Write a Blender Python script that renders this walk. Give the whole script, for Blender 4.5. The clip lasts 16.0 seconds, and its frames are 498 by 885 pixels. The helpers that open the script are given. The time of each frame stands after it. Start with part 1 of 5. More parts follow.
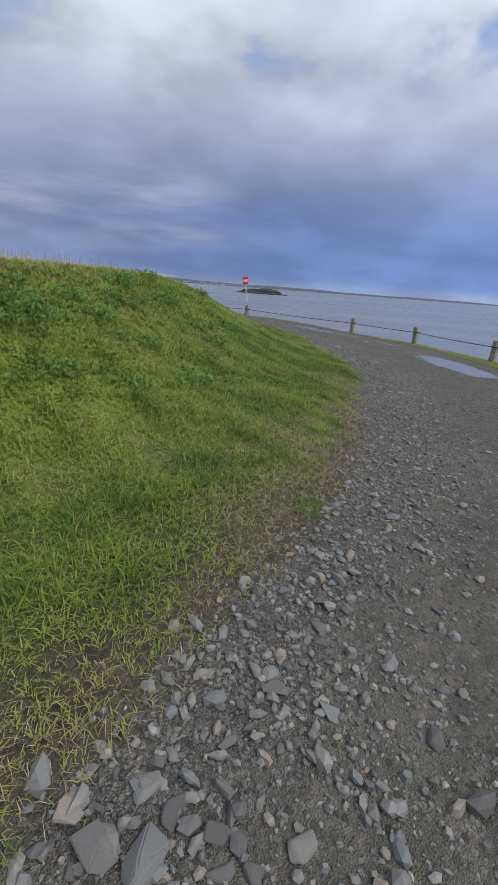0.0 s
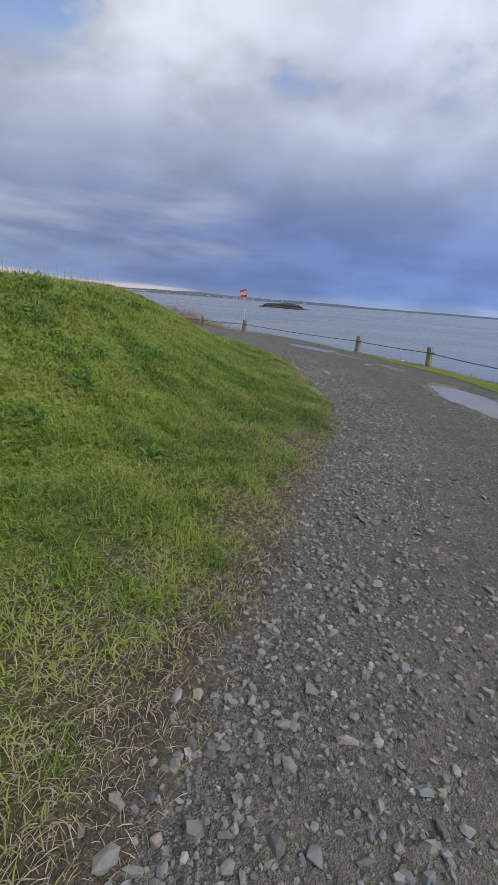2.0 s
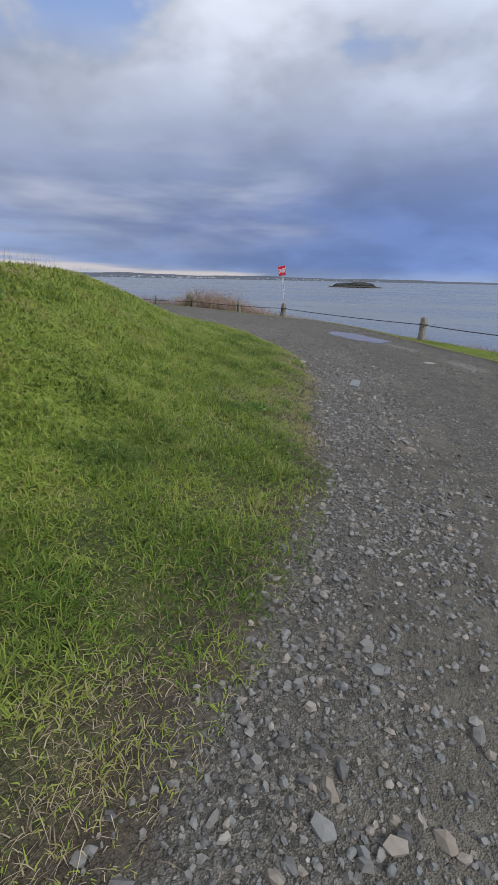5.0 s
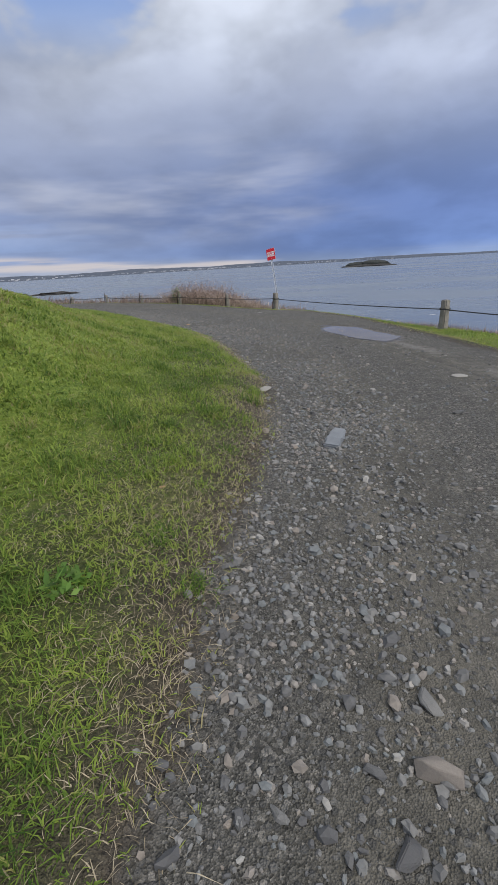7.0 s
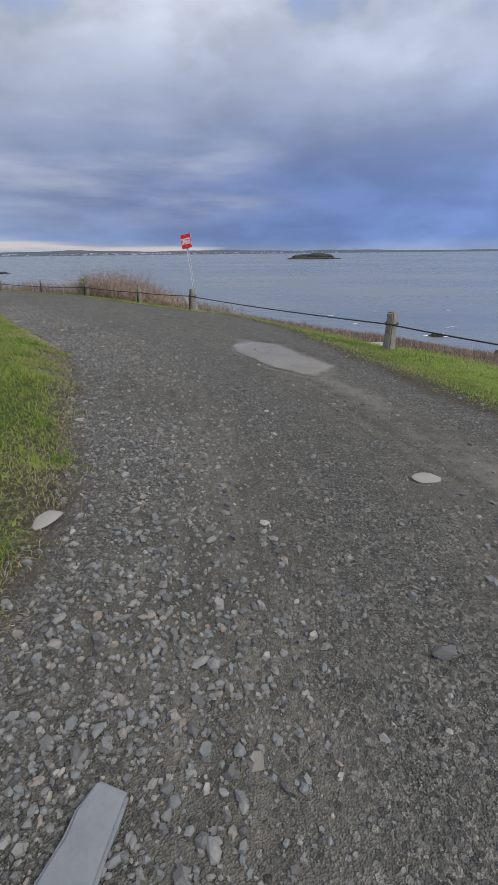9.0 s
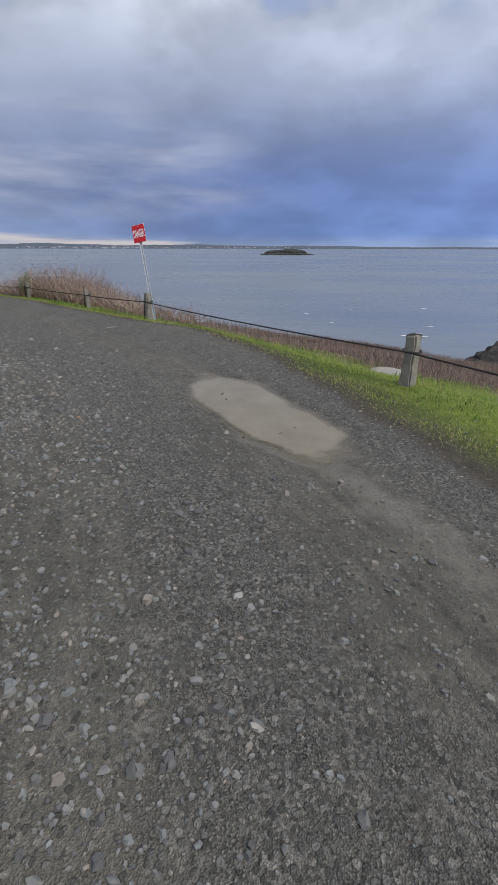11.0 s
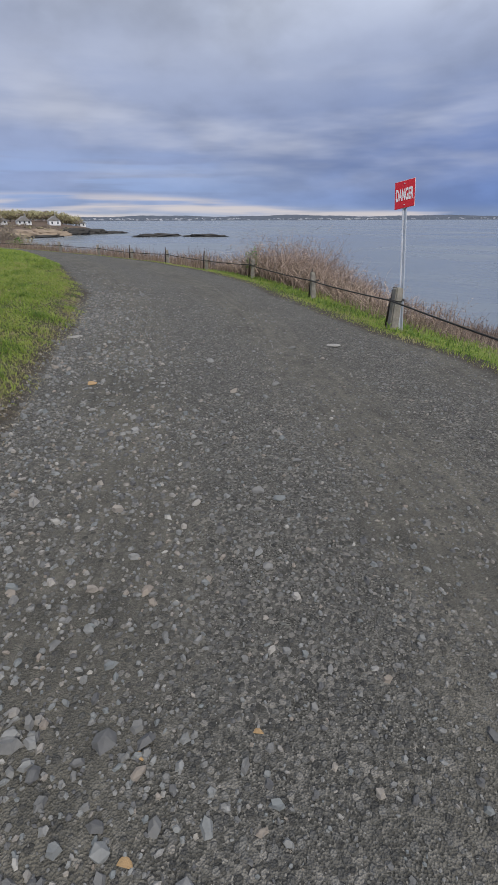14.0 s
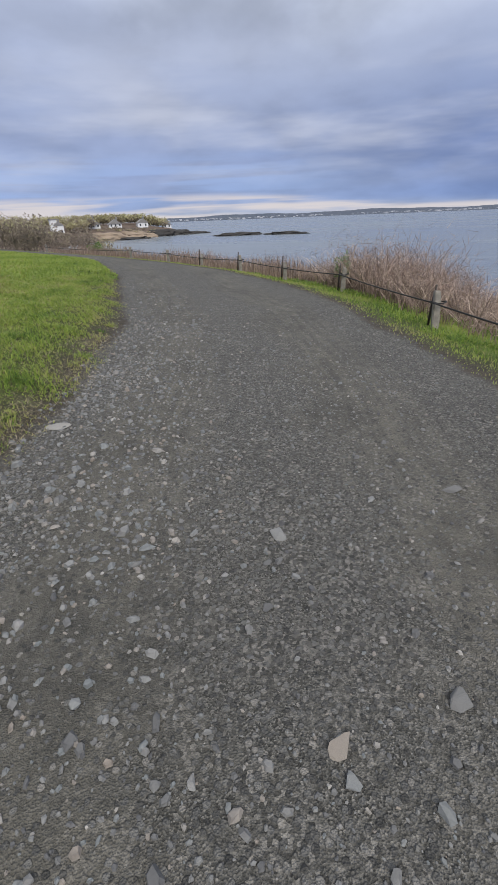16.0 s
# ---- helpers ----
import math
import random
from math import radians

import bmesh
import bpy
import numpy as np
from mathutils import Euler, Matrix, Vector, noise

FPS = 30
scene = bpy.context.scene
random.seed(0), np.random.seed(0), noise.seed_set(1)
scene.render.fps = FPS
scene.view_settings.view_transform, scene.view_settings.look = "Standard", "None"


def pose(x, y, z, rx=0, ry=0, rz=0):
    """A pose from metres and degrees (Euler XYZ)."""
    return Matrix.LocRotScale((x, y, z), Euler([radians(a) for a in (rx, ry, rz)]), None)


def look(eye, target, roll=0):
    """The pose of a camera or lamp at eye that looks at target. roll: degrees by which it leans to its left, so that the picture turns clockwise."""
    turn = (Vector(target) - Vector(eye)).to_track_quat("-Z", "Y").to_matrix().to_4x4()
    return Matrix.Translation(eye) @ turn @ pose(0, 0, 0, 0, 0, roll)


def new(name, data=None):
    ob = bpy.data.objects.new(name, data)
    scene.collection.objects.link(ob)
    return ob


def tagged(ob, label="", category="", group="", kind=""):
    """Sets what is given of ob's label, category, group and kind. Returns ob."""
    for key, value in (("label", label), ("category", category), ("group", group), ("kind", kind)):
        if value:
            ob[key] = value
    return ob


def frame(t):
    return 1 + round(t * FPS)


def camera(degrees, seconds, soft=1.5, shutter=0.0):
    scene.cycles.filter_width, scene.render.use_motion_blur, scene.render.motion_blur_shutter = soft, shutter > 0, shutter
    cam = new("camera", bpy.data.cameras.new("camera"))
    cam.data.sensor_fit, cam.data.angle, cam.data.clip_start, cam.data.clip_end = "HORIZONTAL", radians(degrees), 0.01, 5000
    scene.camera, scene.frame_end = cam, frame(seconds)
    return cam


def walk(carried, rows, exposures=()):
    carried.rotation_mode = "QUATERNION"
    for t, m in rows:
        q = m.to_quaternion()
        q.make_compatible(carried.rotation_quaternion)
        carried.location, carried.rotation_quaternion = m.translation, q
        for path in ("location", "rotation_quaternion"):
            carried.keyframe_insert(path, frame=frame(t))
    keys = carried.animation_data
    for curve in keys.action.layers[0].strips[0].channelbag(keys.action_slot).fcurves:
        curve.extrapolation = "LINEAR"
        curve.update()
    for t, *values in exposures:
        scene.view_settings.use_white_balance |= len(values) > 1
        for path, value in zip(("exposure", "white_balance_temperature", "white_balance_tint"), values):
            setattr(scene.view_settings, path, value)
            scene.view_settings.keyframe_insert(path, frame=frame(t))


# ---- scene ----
cam = camera(58.5, 16.0, soft=1.2)
PATH = [
    (0, (1.196, 1.393, 1.413), (1.175, 3.28, 0.751), 4.3),
    (0.5, (1.46, 1.945, 1.376), (1.158, 3.778, 0.635), -0.2),
    (1, (1.811, 2.636, 1.399), (1.583, 4.487, 0.677), -0.0),
    (1.5, (1.994, 3.219, 1.365), (1.564, 5.038, 0.654), 0.1),
    (2, (2.293, 3.874, 1.434), (2.177, 5.774, 0.821), 4.5),
    (2.5, (2.409, 4.536, 1.421), (2.037, 6.399, 0.796), 5.1),
    (3, (2.676, 5.207, 1.437), (2.616, 7.118, 0.851), 2.7),
    (3.5, (2.771, 5.811, 1.407), (2.447, 7.681, 0.775), 2.3),
    (3.7, (2.839, 6.09, 1.385), (2.542, 7.966, 0.758), 2.4),
    (5.8, (3.309, 8.608, 1.358), (2.83, 10.41, 0.635), 0.6),
    (6, (3.32, 8.956, 1.369), (2.844, 10.762, 0.654), 0.9),
    (6.5, (3.413, 9.685, 1.355), (2.762, 11.436, 0.64), -2.5),
    (7, (3.512, 10.368, 1.342), (3.002, 12.156, 0.605), -3.4),
    (7.5, (3.688, 11.063, 1.35), (3.388, 12.885, 0.581), -3.2),
    (8, (3.75, 11.815, 1.368), (3.443, 13.631, 0.589), -3.5),
    (8.5, (3.811, 12.551, 1.406), (3.523, 14.368, 0.621), -1.9),
    (9, (3.781, 13.266, 1.368), (3.508, 15.084, 0.582), -0.6),
    (9.5, (3.736, 13.97, 1.341), (3.444, 15.782, 0.547), -0.2),
    (10, (3.617, 14.612, 1.343), (3.24, 16.404, 0.539), -2.1),
    (10.2, (3.621, 14.854, 1.363), (3.394, 16.669, 0.554), -2.5),
    (12.3, (3.286, 16.91, 1.418), (3.127, 18.748, 0.647), 1.5),
    (12.5, (3.25, 17.12, 1.429), (3.094, 18.963, 0.67), 0.9),
    (13, (2.999, 17.687, 1.427), (2.571, 19.492, 0.678), 1.5),
    (13.5, (2.646, 18.319, 1.416), (2.076, 20.08, 0.658), 0.7),
    (14, (2.222, 18.994, 1.358), (1.247, 20.491, 0.459), -0.2),
    (14.5, (1.802, 19.623, 1.369), (0.701, 21.032, 0.474), -1.1),
    (15, (1.395, 20.207, 1.375), (0.197, 21.53, 0.473), -2.0),
    (15.5, (0.904, 20.731, 1.399), (-0.37, 21.978, 0.493), -2.0),
    (16, (0.457, 21.303, 1.395), (-0.77, 22.599, 0.492), -2.3),
]
walk(cam, [(t, look(eye, target, roll)) for t, eye, target, roll in PATH],
     [(0, 0.06), (7, 0.1), (12.5, 0.05), (13.5, 0.06), (14.2, 0.18), (16, 0.27)])

# ---- world, sun, exposure ----
def link_in(nt, node, key, value):
    if isinstance(value, bpy.types.NodeSocket):
        nt.links.new(value, node.inputs[key])
    else:
        node.inputs[key].default_value = value


def nd(nt, kind, *props, **ins):
    n = nt.nodes.new("ShaderNode" + kind)
    for k, v in ins.items():
        link_in(nt, n, int(k[1:]) if k[0] == "i" and k[1:].isdigit() else k.replace("_", " "), v)
    return n


def mth(nt, op, a, b=0.0, c=0.0, clamp=False):
    n = nt.nodes.new("ShaderNodeMath")
    n.operation, n.use_clamp = op, clamp
    for k, v in enumerate((a, b, c)):
        link_in(nt, n, k, v)
    return n.outputs[0]


def ramp(nt, fac, stops):
    n = nt.nodes.new("ShaderNodeValToRGB")
    el = n.color_ramp.elements
    while len(el) < len(stops):
        el.new(0.5)
    for e, (p, c) in zip(el, stops):
        e.position = p
        e.color = (*c, 1) if len(c) == 3 else c
    link_in(nt, n, 0, fac)
    return n.outputs[0]


def mixc(nt, fac, a, b, blend="MIX"):
    n = nt.nodes.new("ShaderNodeMix")
    n.data_type, n.blend_type = "RGBA", blend
    link_in(nt, n, 0, fac)
    link_in(nt, n, 6, a if isinstance(a, bpy.types.NodeSocket) else (*a, 1))
    link_in(nt, n, 7, b if isinstance(b, bpy.types.NodeSocket) else (*b, 1))
    return n.outputs[2]


def smooth(nt, x, lo, hi, a=0.0, b=1.0):
    n = nt.nodes.new("ShaderNodeMapRange")
    n.interpolation_type = "SMOOTHSTEP"
    for k, v in enumerate((x, lo, hi, a, b)):
        link_in(nt, n, k, v)
    return n.outputs[0]


SUN_AZ, SUN_EL = 122, 45
world = bpy.data.worlds.new("overcast")
scene.world = world
world.use_nodes = True
wt = world.node_tree
wt.nodes.clear()
co = nd(wt, "TexCoord").outputs["Generated"]
sep = nd(wt, "SeparateXYZ", Vector=co)
dx, dy, dz = sep.outputs
zc = mth(wt, "MAXIMUM", dz, 0.0)
den = mth(wt, "ADD", zc, 0.3)
flat = nd(wt, "CombineXYZ", X=mth(wt, "DIVIDE", dx, den), Y=mth(wt, "DIVIDE", dy, den), Z=3.7).outputs[0]
big = nd(wt, "TexNoise", Vector=flat, Scale=0.95, Detail=4.0, Roughness=0.48, Distortion=0.35).outputs["Fac"]
fine = nd(wt, "TexNoise", Vector=flat, Scale=2.3, Detail=6.0, Roughness=0.5, Distortion=0.12).outputs["Fac"]
elev = mth(wt, "ADD", zc, mth(wt, "MULTIPLY", mth(wt, "SUBTRACT", big, 0.5), mth(wt, "MULTIPLY", zc, 1.1)))
bank = mth(wt, "MULTIPLY", smooth(wt, dx, -0.75, 0.05), smooth(wt, zc, 0.3, 0.1))
grad = ramp(wt, elev, [(0.0, (0.42, 0.46, 0.55)), (0.025, (0.27, 0.35, 0.56)), (0.08, (0.255, 0.32, 0.515)), (0.17, (0.29, 0.345, 0.51)),
                       (0.28, (0.37, 0.42, 0.565)), (0.42, (0.57, 0.62, 0.735)), (0.65, (0.77, 0.8, 0.88)), (1.0, (0.95, 0.95, 0.95))])
grad = mixc(wt, 1.0, grad, (0.995, 1.0, 1.0), "MULTIPLY")
grad = mixc(wt, bank, grad, mixc(wt, 1.0, grad, (0.6, 0.72, 0.94), "MULTIPLY"))
heap = nd(wt, "TexNoise", Vector=flat, Scale=3.0, Detail=4.0, Roughness=0.5, Distortion=0.15).outputs["Fac"]
lum = smooth(wt, fine, 0.3, 0.7, smooth(wt, zc, 0.1, 0.35, 0.88, 0.85), smooth(wt, zc, 0.1, 0.35, 1.14, 1.16))
# cumulus heaps overhead, brightest towards the sun's side of the sky
heaps = mth(wt, "MULTIPLY", smooth(wt, zc, 0.2, 0.36), smooth(wt, heap, 0.4, 0.62, -0.1, 0.15))
lum = mth(wt, "MULTIPLY", lum, mth(wt, "ADD", heaps, ramp(wt, mth(wt, "MULTIPLY_ADD", dx, 0.5, 0.5), [(0.0, (1.02, 1.02, 1.02)), (0.12, (0.9, 0.9, 0.9)), (0.35, (0.84, 0.84, 0.84)), (0.5, (0.92, 0.92, 0.92)), (0.62, (1.06, 1.06, 1.06)), (0.8, (1.16, 1.16, 1.16))])))
puff = nd(wt, "VectorMath", i0=grad)
puff.operation = "SCALE"
link_in(wt, puff, 3, lum)
low = smooth(wt, mth(wt, "SUBTRACT", zc, smooth(wt, dx, -0.35, -0.75, 0.0, 0.028)), 0.006, 0.02, 1.0, 0.0)
strip = nd(wt, "TexNoise", Vector=nd(wt, "CombineXYZ", X=mth(wt, "MULTIPLY", dx, 3.0), Y=mth(wt, "MULTIPLY", dy, 3.0), Z=mth(wt, "MULTIPLY", dz, 60.0)).outputs[0], Scale=1.0, Detail=4.0).outputs["Fac"]
glow = mth(wt, "MULTIPLY", low, mth(wt, "MULTIPLY", smooth(wt, strip, smooth(wt, dx, -0.35, -0.7, 0.5, 0.38), smooth(wt, dx, -0.35, -0.7, 0.7, 0.6)), smooth(wt, dx, 0.35, -0.2, 0.3, 1.0)))
clear = mth(wt, "MULTIPLY", mth(wt, "MULTIPLY", smooth(wt, zc, 0.02, 0.05), smooth(wt, zc, 0.13, 0.07)), mth(wt, "MULTIPLY", smooth(wt, strip, 0.62, 0.42), smooth(wt, dx, -0.45, -0.72)))
wisp = nd(wt, "TexNoise", Vector=nd(wt, "CombineXYZ", X=mth(wt, "MULTIPLY", dx, 2.2), Y=mth(wt, "MULTIPLY", dy, 2.2), Z=mth(wt, "MULTIPLY", dz, 13.0)).outputs[0], Scale=1.3, Detail=4.0, Roughness=0.5).outputs["Fac"]
wisps = mth(wt, "MULTIPLY", mth(wt, "MULTIPLY", smooth(wt, wisp, 0.4, 0.76), smooth(wt, dx, 0.1, -0.3)), mth(wt, "MULTIPLY", smooth(wt, zc, 0.035, 0.09), smooth(wt, zc, 0.3, 0.16)))
cloud = mixc(wt, mth(wt, "MULTIPLY", wisps, 0.6), puff.outputs[0], (0.56, 0.59, 0.69))
cloud = mixc(wt, mth(wt, "MULTIPLY", clear, 0.5), cloud, (0.3, 0.42, 0.7))
cloud = mixc(wt, mth(wt, "MULTIPLY", glow, 0.85), cloud, (0.62, 0.57, 0.56))
sky = wt.nodes.new("ShaderNodeTexSky")
sky.sky_type, sky.sun_disc = "NISHITA", False
sky.sun_elevation, sky.sun_rotation = radians(SUN_EL), radians(SUN_AZ)
blue = nd(wt, "VectorMath", i0=sky.outputs[0])
blue.operation = "SCALE"
link_in(wt, blue, 3, 0.15)
gap = mth(wt, "MULTIPLY", smooth(wt, mth(wt, "ADD", mth(wt, "MULTIPLY", heap, 0.65), mth(wt, "MULTIPLY", fine, 0.35)), 0.5, 0.42), smooth(wt, zc, 0.3, 0.42))
skyc = mixc(wt, mth(wt, "MULTIPLY", gap, 0.8), cloud, mixc(wt, 1.0, blue.outputs[0], (0.85, 0.95, 1.2), "MULTIPLY"))
bg = nd(wt, "Background", Color=skyc, Strength=1.0)
wt.links.new(bg.outputs[0], wt.nodes.new("ShaderNodeOutputWorld").inputs[0])

sun = new("sun", bpy.data.lights.new("sun", "SUN"))
sun.data.energy, sun.data.angle, sun.data.color = 1.95, radians(22), (1.0, 0.93, 0.82)
sun.matrix_world = look((math.sin(radians(SUN_AZ)) * 50, math.cos(radians(SUN_AZ)) * 50, math.tan(radians(SUN_EL)) * 50), (0, 0, 0))

# ---- materials ----
def material(name):
    m = bpy.data.materials.new(name)
    m.use_nodes = True
    nt = m.node_tree
    nt.nodes.clear()
    out = nt.nodes.new("ShaderNodeOutputMaterial")
    b = nt.nodes.new("ShaderNodeBsdfPrincipled")
    nt.links.new(b.outputs[0], out.inputs[0])
    return m, nt, b


def noise_fac(nt, vec, scale, detail=4.0, rough=0.55):
    return nd(nt, "TexNoise", Vector=vec, Scale=scale, Detail=detail, Roughness=rough).outputs["Fac"]


def bump(nt, b, height, strength, distance):
    n = nd(nt, "Bump", Height=height, Strength=strength, Distance=distance)
    nt.links.new(n.outputs[0], b.inputs["Normal"])


def attr(nt, name):
    n = nt.nodes.new("ShaderNodeAttribute")
    n.attribute_name = name
    return n.outputs["Fac"]


def simple(name, lo, hi, scale, rough=0.8, bump_scale=None, metal=0.0, strength=0.4, dist=0.01, isl=0.0):
    """Two-tone noisy surface with fine relief; isl: how far pieces of one mesh differ."""
    m, nt, b = material(name)
    p = nd(nt, "TexCoord").outputs["Object"]
    f = mth(nt, "ADD", mth(nt, "MULTIPLY", noise_fac(nt, p, scale), 0.65), mth(nt, "MULTIPLY", noise_fac(nt, p, scale * 6), 0.35))
    if isl:
        r = nt.nodes.new("ShaderNodeNewGeometry").outputs["Random Per Island"]
        f = mth(nt, "ADD", f, mth(nt, "MULTIPLY", mth(nt, "SUBTRACT", r, 0.5), isl))
    nt.links.new(ramp(nt, f, [(0.25, lo), (0.75, hi)]), b.inputs["Base Color"])
    b.inputs["Roughness"].default_value, b.inputs["Metallic"].default_value = rough, metal
    bump(nt, b, noise_fac(nt, p, bump_scale or scale * 5), strength, dist)
    return m


def ground_material():
    m, nt, b = material("ground")
    p = nd(nt, "TexCoord").outputs["Object"]
    dl, dr, ev, mud, al = attr(nt, "dl"), attr(nt, "dr"), attr(nt, "ev"), attr(nt, "mud"), attr(nt, "al")
    n1, n2, n3, n4 = noise_fac(nt, p, 0.9), noise_fac(nt, p, 6.0), noise_fac(nt, p, 45.0), noise_fac(nt, p, 170.0, 3.0, 0.6)
    wob = mth(nt, "ADD", mth(nt, "MULTIPLY", mth(nt, "SUBTRACT", n1, 0.5), 0.5), mth(nt, "MULTIPLY", mth(nt, "SUBTRACT", n2, 0.5), 0.35))
    edge = mth(nt, "ADD", mth(nt, "MAXIMUM", dl, dr), wob)
    soil = smooth(nt, edge, -0.08, 0.1)
    turf = smooth(nt, edge, 0.06, 0.55)
    # wheel streaks run along the track
    streak = noise_fac(nt, nd(nt, "CombineXYZ", X=mth(nt, "MULTIPLY", dl, 13.0), Y=mth(nt, "MULTIPLY", al, 0.7)).outputs[0], 1.0, 4.0, 0.6)
    # gravel: crushed grey stone in two sizes over dark fines
    v1 = nd(nt, "TexVoronoi", Vector=p, Scale=170.0)
    v2 = nd(nt, "TexVoronoi", Vector=p, Scale=80.0)
    c1 = ramp(nt, nd(nt, "SeparateColor", Color=v1.outputs["Color"]).outputs[0], [(0.0, (0.022, 0.022, 0.02)), (0.45, (0.083, 0.081, 0.073)), (0.85, (0.165, 0.16, 0.146)), (1.0, (0.28, 0.265, 0.24))])
    c2 = ramp(nt, nd(nt, "SeparateColor", Color=v2.outputs["Color"]).outputs[1], [(0.0, (0.03, 0.03, 0.028)), (0.55, (0.108, 0.105, 0.096)), (1.0, (0.28, 0.265, 0.24))])
    fines = ramp(nt, mth(nt, "ADD", mth(nt, "MULTIPLY", n1, 0.5), mth(nt, "MULTIPLY", n2, 0.5)), [(0.32, (0.07, 0.067, 0.057)), (0.68, (0.19, 0.177, 0.147))])
    lane = mth(nt, "MULTIPLY", mth(nt, "ADD", mth(nt, "COSINE", mth(nt, "MULTIPLY", mth(nt, "ADD", dl, mth(nt, "MULTIPLY", mth(nt, "SUBTRACT", n1, 0.5), 0.8)), 3.7)), 1.0), 0.5)
    rocky = mth(nt, "MULTIPLY", smooth(nt, mth(nt, "ADD", mth(nt, "MULTIPLY", lane, 0.45), mth(nt, "MULTIPLY", n1, 0.8)), 0.35, 0.85, 0.25, 0.85), 1.0)
    fines = mixc(nt, 1.0, fines, ramp(nt, mth(nt, "ADD", mth(nt, "MULTIPLY", streak, 0.6), mth(nt, "MULTIPLY", n4, 0.4)), [(0.36, (0.6, 0.61, 0.63)), (0.5, (0.98, 0.98, 0.98)), (0.66, (1.4, 1.38, 1.34))]), "MULTIPLY")
    grav = mixc(nt, rocky, fines, mixc(nt, smooth(nt, n2, 0.4, 0.62), c1, c2))
    warp = nd(nt, "VectorMath", i0=nd(nt, "TexNoise", Vector=p, Scale=55.0, Detail=2.0).outputs["Color"], i1=(0.012, 0.012, 0.012), i2=p)
    warp.operation = "MULTIPLY_ADD"
    v3 = nd(nt, "TexVoronoi", Vector=warp.outputs[0], Scale=42.0)
    cell = nd(nt, "SeparateColor", Color=v3.outputs["Color"])
    sunk = mth(nt, "MULTIPLY", smooth(nt, v3.outputs["Distance"], 0.55, 0.42), smooth(nt, mth(nt, "ADD", cell.outputs[1], mth(nt, "MULTIPLY", mth(nt, "SUBTRACT", rocky, 0.5), 0.5)), 0.5, 0.56))
    grav = mixc(nt, mth(nt, "MULTIPLY", sunk, 0.75), grav, ramp(nt, cell.outputs[0], [(0.0, (0.04, 0.04, 0.039)), (0.5, (0.115, 0.114, 0.109)), (0.85, (0.185, 0.182, 0.172)), (1.0, (0.29, 0.272, 0.245))]))
    track = smooth(nt, mth(nt, "ADD", mud, mth(nt, "MULTIPLY", mth(nt, "SUBTRACT", n2, 0.5), 0.5)), 0.35, 0.75)
    grav = mixc(nt, mth(nt, "MULTIPLY", track, 0.8), grav, ramp(nt, n3, [(0.3, (0.115, 0.107, 0.092)), (0.7, (0.19, 0.172, 0.14))]))
    earth = ramp(nt, mth(nt, "ADD", mth(nt, "MULTIPLY", n2, 0.3), mth(nt, "ADD", mth(nt, "MULTIPLY", n3, 0.35), mth(nt, "MULTIPLY", n4, 0.35))), [(0.36, (0.026, 0.022, 0.018)), (0.5, (0.07, 0.059, 0.045)), (0.7, (0.165, 0.142, 0.108))])
    lawn = ramp(nt, mth(nt, "ADD", mth(nt, "MULTIPLY", n1, 0.2), mth(nt, "ADD", mth(nt, "MULTIPLY", n3, 0.35), mth(nt, "MULTIPLY", n4, 0.45))), [(0.38, (0.014, 0.018, 0.006)), (0.5, (0.06, 0.078, 0.019)), (0.62, (0.17, 0.165, 0.065))])
    lush = ramp(nt, mth(nt, "ADD", mth(nt, "MULTIPLY", n2, 0.4), mth(nt, "MULTIPLY", n3, 0.6)), [(0.32, (0.065, 0.105, 0.017)), (0.5, (0.19, 0.265, 0.04)), (0.68, (0.32, 0.36, 0.085))])
    lush = mixc(nt, smooth(nt, mth(nt, "ADD", dl, wob), 4.4, 7.0, 0.0, 0.8), lush, ramp(nt, n3, [(0.3, (0.16, 0.13, 0.05)), (0.7, (0.33, 0.27, 0.12))]))
    lawn = mixc(nt, smooth(nt, mth(nt, "ADD", mth(nt, "MAXIMUM", dl, mth(nt, "MULTIPLY", dr, 1.2)), wob), 0.6, 1.9), lawn, lush)
    col = mixc(nt, soil, grav, mixc(nt, turf, earth, lawn))
    scrub = smooth(nt, mth(nt, "ADD", ev, mth(nt, "MULTIPLY", wob, 2.0)), 0.9, 2.2)
    heath = ramp(nt, mth(nt, "ADD", mth(nt, "MULTIPLY", n2, 0.5), mth(nt, "MULTIPLY", n3, 0.5)), [(0.3, (0.06, 0.043, 0.034)), (0.7, (0.17, 0.125, 0.095))])
    col = mixc(nt, scrub, col, heath)
    nt.links.new(col, b.inputs["Base Color"])
    nt.links.new(mth(nt, "SUBTRACT", 0.9, mth(nt, "MULTIPLY", track, 0.4)), b.inputs["Roughness"])
    b.inputs["Specular IOR Level"].default_value = 0.32
    h = mth(nt, "ADD", mth(nt, "MULTIPLY", v1.outputs["Distance"], mth(nt, "SUBTRACT", 1.0, mth(nt, "MULTIPLY", track, 0.7))), mth(nt, "ADD", mth(nt, "MULTIPLY", n3, 0.7), mth(nt, "ADD", mth(nt, "MULTIPLY", n4, 0.5), mth(nt, "MULTIPLY", sunk, 1.5))))
    bump(nt, b, h, 0.8, 0.013)
    return m


